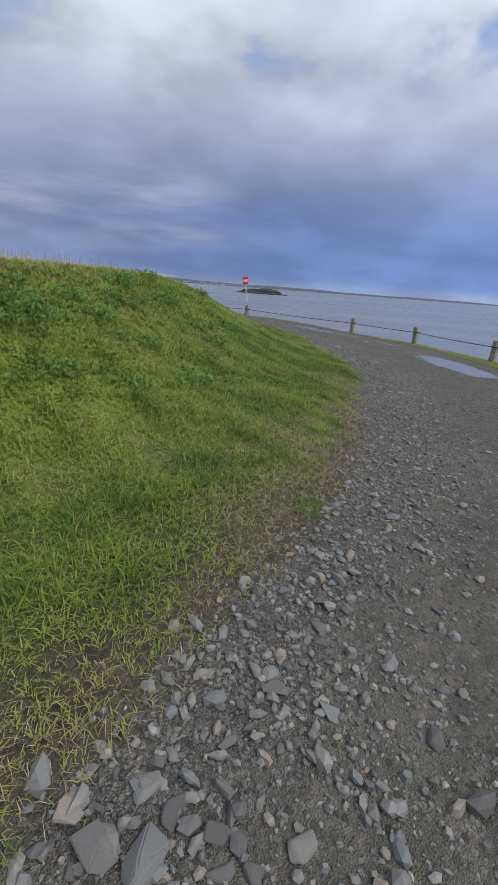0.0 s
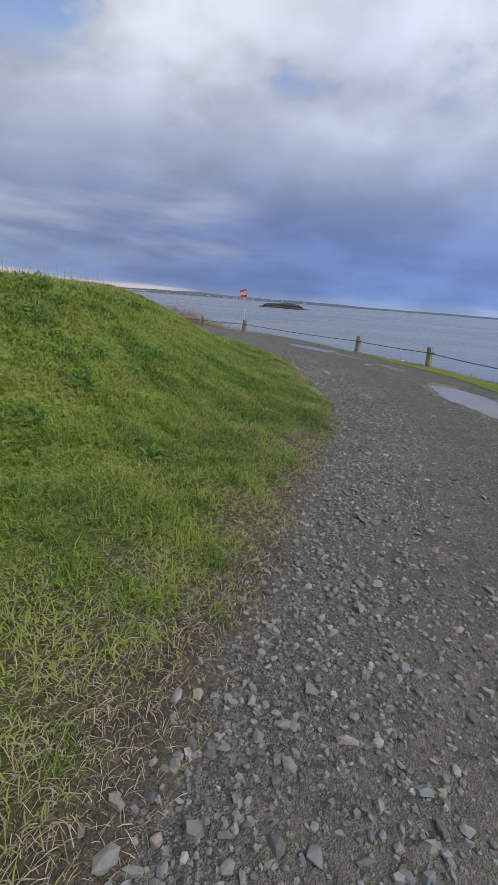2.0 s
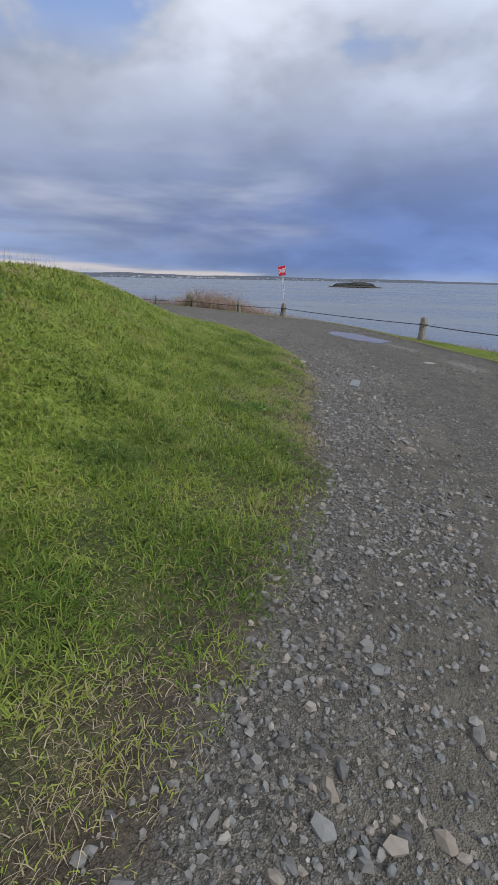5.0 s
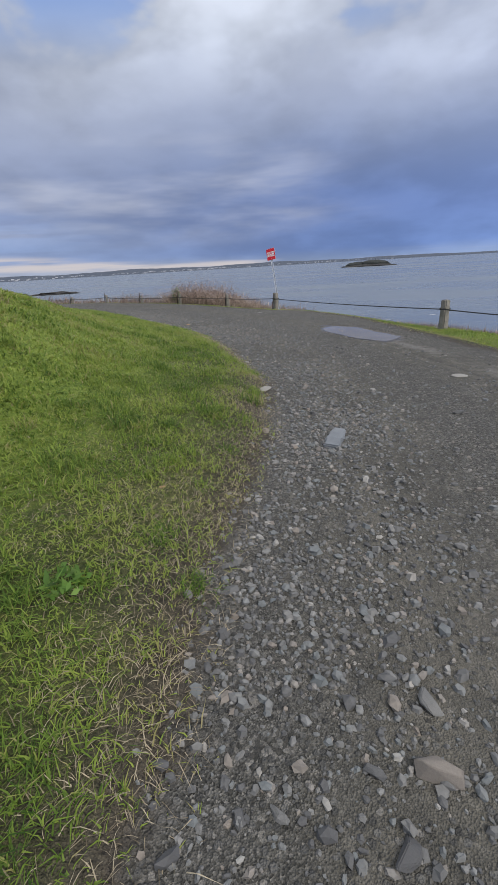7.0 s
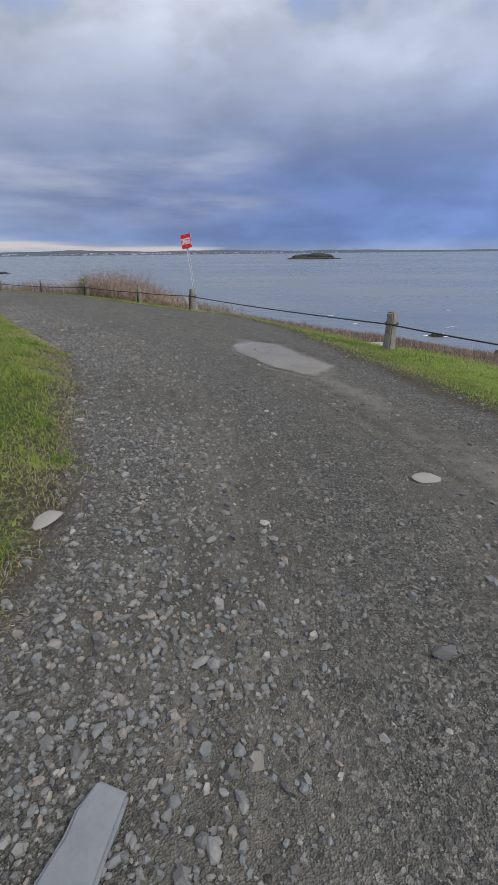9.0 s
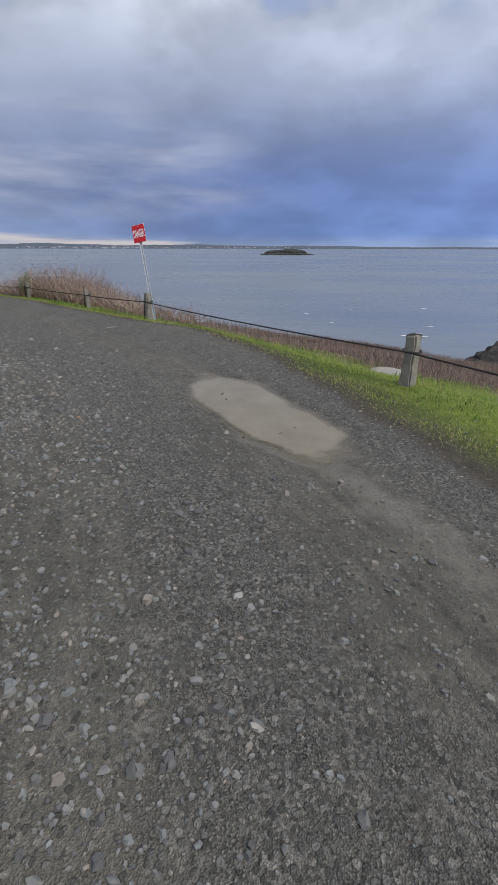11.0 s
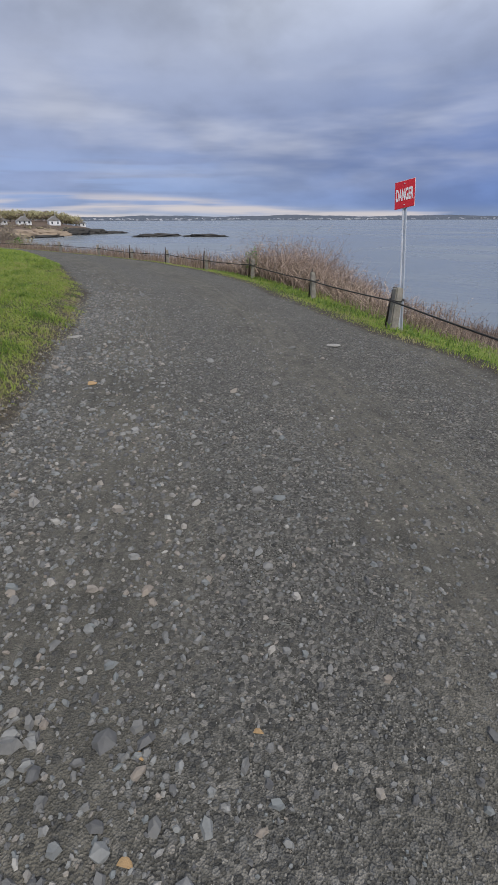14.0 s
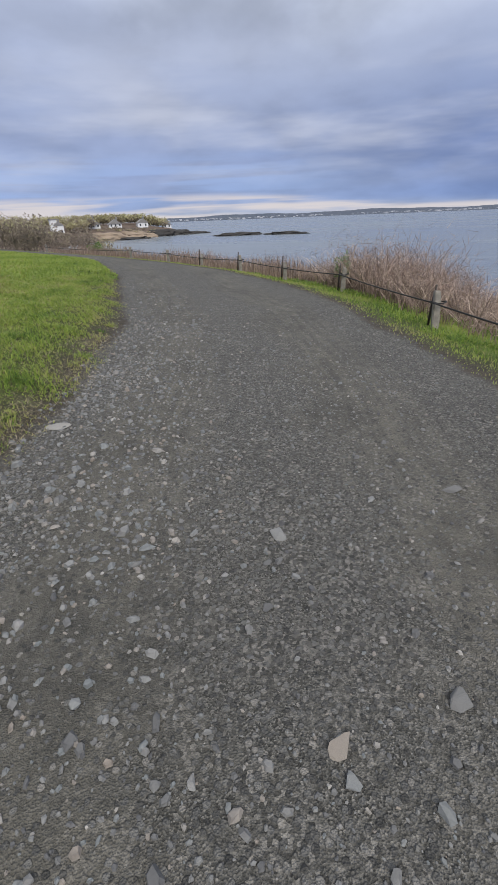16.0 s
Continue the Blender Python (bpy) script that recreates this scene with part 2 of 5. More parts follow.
def blade_material(name, stops, rough=0.6, trans=0.35, soft=0.0):
    """Leaf colour runs along the tint stored in the mesh, with single blades varying."""
    m, nt, b = material(name)
    g = nt.nodes.new("ShaderNodeNewGeometry")
    t = mth(nt, "ADD", attr(nt, "tint"), mth(nt, "MULTIPLY", mth(nt, "SUBTRACT", g.outputs["Random Per Island"], 0.5), 0.2))
    c = ramp(nt, t, stops)
    nt.links.new(c, b.inputs["Base Color"])
    b.inputs["Roughness"].default_value = rough
    b.inputs["Specular IOR Level"].default_value = 0.3
    up = nd(nt, "VectorMath", i0=nd(nt, "CombineXYZ", Z=soft).outputs[0], i1=g.outputs["Normal"])
    nrm = nt.nodes.new("ShaderNodeVectorMath")
    nrm.operation = "NORMALIZE"
    nt.links.new(up.outputs[0], nrm.inputs[0])
    nt.links.new(nrm.outputs[0], b.inputs["Normal"])
    tr = nd(nt, "BsdfTranslucent", Color=c)
    mx = nd(nt, "MixShader", Fac=trans)
    nt.links.new(b.outputs[0], mx.inputs[1])
    nt.links.new(tr.outputs[0], mx.inputs[2])
    out = [n for n in nt.nodes if n.type == "OUTPUT_MATERIAL"][0]
    nt.links.new(mx.outputs[0], out.inputs[0])
    return m


def sea_material():
    m, nt, b = material("sea_water")
    p = nd(nt, "TexCoord").outputs["Object"]
    st = nd(nt, "Mapping", Vector=p, Scale=(0.5, 1.0, 1.0), Rotation=(0, 0, 0.5)).outputs[0]
    n1, n2, n3 = noise_fac(nt, st, 0.02, 6.0, 0.6), noise_fac(nt, st, 0.35, 5.0, 0.6), noise_fac(nt, st, 2.2, 4.0)
    nt.links.new(ramp(nt, n1, [(0.35, (0.135, 0.16, 0.182)), (0.65, (0.185, 0.21, 0.23))]), b.inputs["Base Color"])
    nt.links.new(smooth(nt, n1, 0.3, 0.7, 0.2, 0.34), b.inputs["Roughness"])
    b.inputs["IOR"].default_value = 1.33
    bump(nt, b, mth(nt, "ADD", n2, mth(nt, "MULTIPLY", n3, 0.2)), 0.22, 0.45)
    return m


def puddle_material():
    m, nt, b = material("muddy_water")
    p = nd(nt, "TexCoord").outputs["Object"]
    n = noise_fac(nt, p, 2.5)
    nt.links.new(ramp(nt, n, [(0.3, (0.155, 0.132, 0.09)), (0.7, (0.22, 0.192, 0.138))]), b.inputs["Base Color"])
    b.inputs["Roughness"].default_value, b.inputs["IOR"].default_value = 0.07, 1.33
    bump(nt, b, noise_fac(nt, p, 9.0), 0.04, 0.01)
    deep = mth(nt, "ADD", attr(nt, "deep"), mth(nt, "MULTIPLY", mth(nt, "SUBTRACT", noise_fac(nt, p, 14.0), 0.5), 0.02))
    mx = nd(nt, "MixShader", Fac=smooth(nt, deep, 0.0, 0.03, 0.12, 1.0))
    nt.links.new(nd(nt, "BsdfTransparent").outputs[0], mx.inputs[1])
    nt.links.new(b.outputs[0], mx.inputs[2])
    out = [n for n in nt.nodes if n.type == "OUTPUT_MATERIAL"][0]
    nt.links.new(mx.outputs[0], out.inputs[0])
    return m


def stone_material():
    m, nt, b = material("stone")
    p = nd(nt, "TexCoord").outputs["Object"]
    r = nt.nodes.new("ShaderNodeNewGeometry").outputs["Random Per Island"]
    o = nt.nodes.new("ShaderNodeObjectInfo").outputs["Random"]
    f = mth(nt, "FRACT", mth(nt, "ADD", r, o))
    base = ramp(nt, f, [(0.0, (0.1, 0.1, 0.102)), (0.25, (0.14, 0.14, 0.138)), (0.5, (0.21, 0.208, 0.2)), (0.68, (0.175, 0.19, 0.193)), (0.84, (0.26, 0.256, 0.245)), (0.95, (0.25, 0.215, 0.18)), (1.0, (0.37, 0.36, 0.335))])
    g = mth(nt, "ADD", mth(nt, "MULTIPLY", noise_fac(nt, p, 60.0), 0.5), mth(nt, "MULTIPLY", noise_fac(nt, p, 15.0), 0.5))
    nt.links.new(mixc(nt, 1.0, base, ramp(nt, g, [(0.3, (0.72, 0.72, 0.72)), (0.7, (1.0, 1.0, 1.0))]), "MULTIPLY"), b.inputs["Base Color"])
    b.inputs["Roughness"].default_value = 0.8
    bump(nt, b, g, 0.4, 0.006)
    return m


GROUND = ground_material()
GRASS = blade_material("grass", [(0.0, (0.035, 0.085, 0.011)), (0.3, (0.145, 0.235, 0.034)), (0.55, (0.31, 0.395, 0.07)), (0.75, (0.32, 0.3, 0.115)), (1.0, (0.4, 0.34, 0.21))], 0.55, 0.35, 1.5)
STRAW = blade_material("straw", [(0.5, (0.12, 0.098, 0.066)), (0.8, (0.27, 0.225, 0.155)), (1.0, (0.45, 0.39, 0.28))], 0.8, 0.1)
REED = blade_material("dry_reed", [(0.0, (0.09, 0.062, 0.052)), (0.4, (0.2, 0.145, 0.12)), (0.7, (0.35, 0.26, 0.21)), (1.0, (0.55, 0.44, 0.35))], 0.7, 0.2)
WOODS = blade_material("spring_woods", [(0.0, (0.15, 0.125, 0.105)), (0.4, (0.3, 0.25, 0.195)), (0.7, (0.38, 0.345, 0.2)), (1.0, (0.47, 0.45, 0.26))], 0.8, 0.3)
SEA, PUDDLE, STONE = sea_material(), puddle_material(), stone_material()
WOOD = simple("weathered_wood", (0.12, 0.108, 0.092), (0.35, 0.325, 0.28), 9.0, 0.85, 40.0, strength=0.7)
ROPE = simple("dark_rope", (0.008, 0.0075, 0.007), (0.022, 0.02, 0.018), 30.0, 0.7, 200.0)
IRON = simple("rusty_iron", (0.02, 0.016, 0.014), (0.07, 0.05, 0.04), 30.0, 0.7, 90.0)
STEEL = simple("painted_steel", (0.5, 0.53, 0.58), (0.66, 0.69, 0.74), 8.0, 0.45, 60.0, strength=0.1)
RED = simple("red_enamel", (0.56, 0.01, 0.022), (0.66, 0.016, 0.032), 6.0, 0.5, 50.0, strength=0.05)
WHITE = simple("white_enamel", (0.72, 0.72, 0.74), (0.85, 0.85, 0.86), 6.0, 0.45, 50.0, strength=0.05)
ROCK = simple("dark_rock", (0.014, 0.013, 0.012), (0.05, 0.046, 0.042), 0.6, 0.85, 3.0, strength=0.8, dist=0.2)
BANK = simple("sandy_bank", (0.16, 0.12, 0.085), (0.33, 0.26, 0.19), 0.08, 0.9, 1.0, strength=0.5, dist=0.3)
# blue-grey of the distant hills is air haze put into the base colour
COAST = simple("haze_tinted_shore", (0.045, 0.06, 0.088), (0.085, 0.1, 0.13), 0.01, 0.9, 0.05, dist=2.0)
FARTOWN = simple("far_town", (0.16, 0.18, 0.22), (0.5, 0.51, 0.54), 0.02, 0.8, 0.1, isl=0.8)
ISLE = simple("island_turf", (0.02, 0.023, 0.024), (0.042, 0.047, 0.04), 0.08, 0.9, 0.6, dist=0.3)
CLAPBOARD = simple("white_clapboard", (0.6, 0.6, 0.6), (0.8, 0.8, 0.79), 0.5, 0.6, 6.0, strength=0.2)
SHINGLE = simple("grey_shingle", (0.16, 0.155, 0.15), (0.27, 0.26, 0.25), 1.0, 0.85, 6.0)
DARKGLASS = simple("window_glass", (0.02, 0.025, 0.03), (0.05, 0.055, 0.06), 1.0, 0.1, 3.0, strength=0.02)
SLATE = simple("slate", (0.135, 0.148, 0.162), (0.21, 0.225, 0.24), 9.0, 0.7, 70.0, dist=0.004)
CLOD = simple("wet_mud", (0.05, 0.042, 0.03), (0.11, 0.09, 0.065), 25.0, 0.6)
TAN = simple("sandstone", (0.26, 0.16, 0.075), (0.46, 0.32, 0.17), 14.0, 0.85)
PALE = simple("pale_stone", (0.2, 0.192, 0.175), (0.34, 0.328, 0.3), 14.0, 0.8, 90.0, dist=0.004)
FOAM = simple("sea_foam", (0.6, 0.62, 0.64), (0.85, 0.86, 0.87), 1.5, 0.8, 5.0)
LEAF = blade_material("weed_leaf", [(0.0, (0.06, 0.13, 0.025)), (0.5, (0.13, 0.25, 0.045)), (1.0, (0.24, 0.37, 0.09))], soft=1.2)

# ---- plan ----
LEFT = [(-2.5, -60), (-1.5, -10), (-0.3, -2), (0.4, 1.2), (0.75, 2.3), (1.25, 3.3), (1.95, 4.6), (2.45, 6.4), (2.6, 7.4), (3.0, 9.2), (3.1, 10.6), (2.88, 12),
        (2.7, 14), (2.35, 15.5), (1.25, 17.7), (0, 19.6), (-1.4, 21), (-2.45, 22), (-3.4, 23.1), (-5.8, 25.2), (-11.5, 28.8), (-17, 31.4), (-24, 32.2), (-60, 35), (-120, 50)]
RIGHT = [(9, -60), (8, -10), (7.6, 0), (7, 8), (6.75, 12), (6.3, 15.1), (5.6, 16.8), (4.95, 18.1), (4.4, 19.3), (3.75, 20.7), (3, 22.3), (1.6, 24.1), (0.4, 24.8),
         (-0.8, 25.7), (-2.2, 26.8), (-3.8, 28.2), (-6.1, 29.7), (-10, 31.4), (-14.5, 32.5), (-20, 33.4), (-30, 34.2), (-60, 37.5), (-120, 53)]
POSTS = [(9.0, 11.3), (8.1, 15.0), (6.95, 18.7), (5.05, 21.3), (0.3, 26.0), (-2.1, 28.2), (-5.2, 30.6), (-7.7, 31.65), (-10.2, 32.5), (-12.8, 33.15), (-15.7, 33.9), (-19.5, 34.6), (-29.4, 35.1)]
SHORE = [(22, -400), (14, -60), (11, -10), (9.7, 5)] + POSTS + [(-60, 40), (-120, 60), (-190, 100), (-245, 150), (-254, 180), (-262, 212), (-272, 242), (-310, 262), (-420, 268), (-700, 420), (-1200, 900)]
RUT = [(3.6, 19.0), (4.6, 17.2), (5.2, 15.6), (5.6, 13.6), (5.8, 11.5), (6.0, 8)]
PUDDLES = [(3.2, 19.78, 0.44, 1.36, 32), (5.75, 12.2, 0.5, 1.5, 5)]
SEA_Z = -7.6


def side(pts, xs, ys):
    """Signed distance of points to a line of the plan: positive on its left hand."""
    best, sign = np.full(xs.shape, 1e9), np.ones(xs.shape)
    for (ax, ay), (bx, by) in zip(pts, pts[1:]):
        ux, uy = bx - ax, by - ay
        t = np.clip(((xs - ax) * ux + (ys - ay) * uy) / (ux * ux + uy * uy), 0, 1)
        ex, ey = xs - ax - t * ux, ys - ay - t * uy
        d = np.hypot(ex, ey)
        near = d < best
        best = np.where(near, d, best)
        sign = np.where(near, np.where(ux * ey - uy * ex >= 0, 1.0, -1.0), sign)
    return best * sign


def along(pts, xs, ys):
    """Length along a line of the plan of the place nearest to each point."""
    best, out, run = np.full(xs.shape, 1e9), np.zeros(xs.shape), 0.0
    for (ax, ay), (bx, by) in zip(pts, pts[1:]):
        ux, uy = bx - ax, by - ay
        t = np.clip(((xs - ax) * ux + (ys - ay) * uy) / (ux * ux + uy * uy), 0, 1)
        d = np.hypot(xs - ax - t * ux, ys - ay - t * uy)
        out = np.where(d < best, run + t * math.hypot(ux, uy), out)
        best = np.minimum(best, d)
        run += math.hypot(ux, uy)
    return out


def step01(x, a, b):
    t = np.clip((x - a) / (b - a), 0, 1)
    return t * t * (3 - 2 * t)


def lump(x, y, scale, seed=0.0):
    """Cheap smooth noise, about -1 to 1."""
    a, b = x / scale + seed, y / scale - seed * 1.7
    return (np.sin(a * 1.7 + np.sin(b * 1.3) * 1.4) + np.sin(b * 2.1 + np.sin(a * 0.9 + 1) * 1.7) + np.sin((a + b) * 2.9 + 2) * 0.5) / 2.5


def puddle_depth(x, y):
    out = np.zeros(np.shape(x))
    for cx, cy, a, b, turn in PUDDLES:
        c, s = math.cos(radians(turn)), math.sin(radians(turn))
        u, v = (x - cx) * c + (y - cy) * s, -(x - cx) * s + (y - cy) * c
        r = np.hypot(u / a, v / b) + lump(x, y, 0.5, cx) * 0.16 + lump(x, y, 0.16, cy) * 0.1
        out = np.maximum(out, np.clip(1.25 - r, 0, 1))
    return out


def plan(x, y):
    x, y = np.asarray(x, float), np.asarray(y, float)
    dl, dr, ev = side(LEFT, x, y), -side(RIGHT, x, y), -side(SHORE, x, y)
    fade = (1 - 0.74 * step01(y, 13, 28)) * (1 - 0.75 * step01(y, 25, 28))
    g = np.clip(dl, 0, None)
    z = 0.27 * (1 - np.exp(-g / 0.55)) + 1.2 * step01(g, 0.8, 4.4) * fade
    z += np.where(dl > 0, 1, 0) * (lump(x, y, 2.9) * 0.03 + lump(x, y, 0.45, 8) * 0.014) * np.clip(g, 0, 1)
    z -= 0.2 * step01(dr, 0.0, 1.2)
    far = step01(-x, 40, 110)
    e = np.clip(ev, 0, None)
    cut = np.interp(x, [-60, -20, -1, 2, 5, 10, 20], [9, 5, 3.6, 5, 9.5, 12.5, 13])
    cut = cut + lump(x, y, 4.0, 3) * 1.0
    z -= 0.2 * np.minimum(e, cut) + 1.1 * np.clip(e - cut, 0, None) + np.where(e > 0.7, lump(x, y, 1.3, 5) * 0.07, 0)
    z = np.where(far > 0, z * (1 - far) + far * np.where(ev > 0, -3.5 - 0.7 * e, -3.5 + 3.2 * step01(-ev, 0, 30) + lump(x, y, 30) * 0.6), z)
    z += np.where((dl < 0) & (dr < 0), lump(x, y, 0.55, 2) * 0.008 + lump(x, y, 2.2, 1) * 0.012, 0)
    z -= puddle_depth(x, y) * 0.11
    return np.maximum(z, -13), dl, dr, ev


def height(x, y):
    return float(plan(np.array([x]), np.array([y]))[0][0])


# ---- mesh helpers ----
def part(name, bm, mat, parent=None, label=""):
    me = bpy.data.meshes.new(name)
    bm.to_mesh(me)
    bm.free()
    me.materials.append(mat)
    ob = new(name, me)
    ob.parent = parent
    return tagged(ob, label)


def raw_mesh(name, verts, faces, mat, attrs=(), shade=False):
    """A mesh from arrays: verts (n, 3), faces (m, k)."""
    me = bpy.data.meshes.new(name)
    verts, faces = np.asarray(verts, np.float32), np.asarray(faces, np.int32)
    k = faces.shape[1]
    me.vertices.add(len(verts))
    me.vertices.foreach_set("co", verts.ravel())
    me.loops.add(faces.size)
    me.loops.foreach_set("vertex_index", faces.ravel())
    me.polygons.add(len(faces))
    me.polygons.foreach_set("loop_start", np.arange(0, faces.size, k, dtype=np.int32))
    me.polygons.foreach_set("loop_total", np.full(len(faces), k, np.int32))
    me.update(calc_edges=True)
    for key, values in attrs:
        me.attributes.new(key, "FLOAT", "POINT").data.foreach_set("value", np.asarray(values, np.float32))
    me.polygons.foreach_set("use_smooth", np.full(len(faces), shade))
    me.materials.append(mat)
    return me


rng = np.random.default_rng(7)


def ribbons(name, x, y, z, tall, wide, lean, tint, mat, bend=0.5):
    """Many thin blades: two triangles below, one at the tip, bending over towards a random side."""
    n = len(x)
    a, f = rng.uniform(0, 2 * np.pi, n), rng.uniform(0, 2 * np.pi, n)
    base = np.stack([x, y, z - 0.01], 1)
    over = np.stack([np.cos(a), np.sin(a), np.zeros(n)], 1) * (lean * tall)[:, None]
    up = np.stack([np.zeros(n), np.zeros(n), tall], 1)
    f = a + np.pi / 2 + rng.normal(0, 0.5, n)
    w = np.stack([np.cos(f), np.sin(f), np.zeros(n)], 1) * (wide / 2)[:, None]
    mid = base + up * (0.62 - 0.14 * np.minimum(lean, 1.6))[:, None] + over * (0.62 * bend)
    tip = base + up * (1 - 0.42 * np.minimum(lean, 1.6))[:, None] + over
    v = np.stack([base - w, base + w, mid - w * 0.8, mid + w * 0.8, tip], 1).reshape(-1, 3)
    i = np.arange(n)[:, None] * 5
    t = np.concatenate([i + [[0, 1, 3]], i + [[0, 3, 2]], i + [[2, 3, 4]]], 1).reshape(-1, 3)
    return raw_mesh(name, v, t, mat, [("tint", np.repeat(tint, 5))])


def box_bm(sx, sy, sz, bevel=0.0, seg=1, bm=None, at=(0, 0, 0), cuts=0):
    """A bevelled box standing on its base at a place."""
    bm = bm or bmesh.new()
    r = bmesh.ops.create_cube(bm, size=1, matrix=Matrix.Translation((at[0], at[1], at[2] + sz / 2)) @ Matrix.Diagonal((sx, sy, sz, 1)))
    ed = list({e for v in r["verts"] for e in v.link_edges})
    if bevel:
        bmesh.ops.bevel(bm, geom=ed, offset=bevel, segments=seg, affect="EDGES")
    return bm


def tube_bm(points, radius, sides=8, bm=None):
    """A round bar along points; radius is one number or one for each point."""
    bm = bm or bmesh.new()
    pts = [Vector(p) for p in points]
    rad = radius if isinstance(radius, (list, tuple)) else [radius] * len(pts)
    rings = []
    for k, p in enumerate(pts):
        d = (pts[min(k + 1, len(pts) - 1)] - pts[max(k - 1, 0)]).normalized()
        q = d.to_track_quat("Z", "Y")
        rings.append([bm.verts.new(p + q @ Vector((math.cos(2 * math.pi * j / sides) * rad[k], math.sin(2 * math.pi * j / sides) * rad[k], 0))) for j in range(sides)])
    for r1, r2 in zip(rings, rings[1:]):
        for j in range(sides):
            f = bm.faces.new((r1[j], r1[(j + 1) % sides], r2[(j + 1) % sides], r2[j]))
            f.smooth = True
    bm.faces.new(rings[0][::-1])
    bm.faces.new(rings[-1])
    return bm


# ---- ground, road, sea ----
def axis(*spans):
    return np.unique(np.concatenate([np.arange(a, b, s) for a, b, s in spans]).round(4))


xs = axis((-1200, -420, 60), (-420, -60, 6), (-60, -12, 0.5), (-12, -4.5, 0.2), (-4.5, 7.5, 0.1), (7.5, 22, 0.3), (22, 62, 8))
ys = axis((-400, -10, 30), (-10, 0, 0.5), (0, 28, 0.1), (28, 40, 0.25), (40, 70, 2), (70, 320, 5), (320, 920, 60))
gx, gy = np.meshgrid(xs, ys)
gz, gdl, gdr, gev = plan(gx.ravel(), gy.ravel())
gev = np.where(gx.ravel() < -45, np.maximum(gev, 3.0), gev)
gmud = 0.8 * np.clip(1 - np.abs(side(RUT, gx.ravel(), gy.ravel())) / 0.5, 0, 1) * (0.7 + 0.4 * lump(gx.ravel(), gy.ravel(), 0.9, 3))
gmud = np.maximum(gmud, np.clip(puddle_depth(gx.ravel(), gy.ravel()) * 3.0, 0, 1))
gal = along(LEFT, gx.ravel(), gy.ravel())
nx = len(xs)
qi = (np.arange(len(ys) - 1)[:, None] * nx + np.arange(nx - 1)[None, :]).ravel()
quads = np.stack([qi, qi + 1, qi + 1 + nx, qi + nx], 1)
verts = np.stack([gx.ravel(), gy.ravel(), gz], 1)
on_road = (gdl[quads].mean(1) < 0.0) & (gdr[quads].mean(1) < 0.0)


def sheet(name, faces, label):
    used, inv = np.unique(faces, return_inverse=True)
    me = raw_mesh(name, verts[used], inv.reshape(faces.shape), GROUND, [("dl", gdl[used]), ("dr", gdr[used]), ("ev", gev[used]), ("mud", gmud[used]), ("al", gal[used])], True)
    return tagged(new(name, me), label, name, kind="structure")


sheet("ground", quads[~on_road], "grassy hillside and scrub slope falling to the sea")
road = sheet("road", quads[on_road], "grey gravel track with loose stones curving round a hill")

bm = bmesh.new()
bmesh.ops.create_grid(bm, x_segments=40, y_segments=40, size=4600, matrix=Matrix.Translation((0, 1500, SEA_Z)))
sea = part("water", bm, SEA)
tagged(sea, "grey-blue rippled sea under an overcast sky", "water", kind="structure")

WATER_Z = -0.022
for cx, cy, a, b_, turn in PUDDLES:
    u, v = np.meshgrid(np.linspace(-1.6, 1.6, 70), np.linspace(-1.6, 1.6, 110))
    c, sn = math.cos(radians(turn)), math.sin(radians(turn))
    wx, wy = (cx + u * a * c - v * b_ * sn).ravel(), (cy + u * a * sn + v * b_ * c).ravel()
    deep = WATER_Z - plan(wx, wy)[0]
    qi = (np.arange(109)[:, None] * 70 + np.arange(69)[None, :]).ravel()
    faces = np.stack([qi, qi + 1, qi + 71, qi + 70], 1)
    faces = faces[deep[faces].max(1) > -0.004]
    used, inv = np.unique(faces, return_inverse=True)
    me = raw_mesh("puddle", np.stack([wx, wy, np.full(len(wx), WATER_Z)], 1)[used], inv.reshape(faces.shape), PUDDLE, [("deep", deep[used])], True)
    tagged(new("puddle", me), "shallow puddle of muddy brown water on the gravel track", "puddle")


# ---- grass ----
def scatter(x0, x1, y0, y1, per_m2, keep):
    """Random places in a box of the plan, thinned by keep(x, y, dl, dr, ev)."""
    n = int((x1 - x0) * (y1 - y0) * per_m2)
    x, y = rng.uniform(x0, x1, n), rng.uniform(y0, y1, n)
    z, dl, dr, ev = plan(x, y)
    k = rng.uniform(0, 1, n) < keep(x, y, dl, dr, ev)
    return x[k], y[k], z[k], dl[k], dr[k], ev[k]


def patches(x, y):
    return lump(x, y, 0.42, 4) * 0.6 + lump(x, y, 1.1, 9) * 0.5


def thin(x, y, dl):
    """How far the turf has worn away near the track: 0 sound, 1 bare."""
    return np.clip(np.interp(dl, [-0.1, 0.05, 0.35, 0.75, 1.3], [1.0, 0.7, 0.32, 0.06, 0.0]) * np.interp(y, [8.0, 8.8, 10.6, 11.4], [1, 0.4, 0.4, 1]) + 0.42 * patches(x, y) * np.interp(dl, [0, 0.9, 2.4], [1.0, 0.7, 0.15]) * np.interp(y, [8.0, 8.8, 10.6, 11.4], [1, 0.2, 0.2, 1]) + np.interp(y, [3.2, 3.8, 5.6, 6.6], [0, 0.4, 0.4, 0]) * np.interp(dl, [0, 0.45, 0.9], [1, 0.8, 0]), 0, 1)


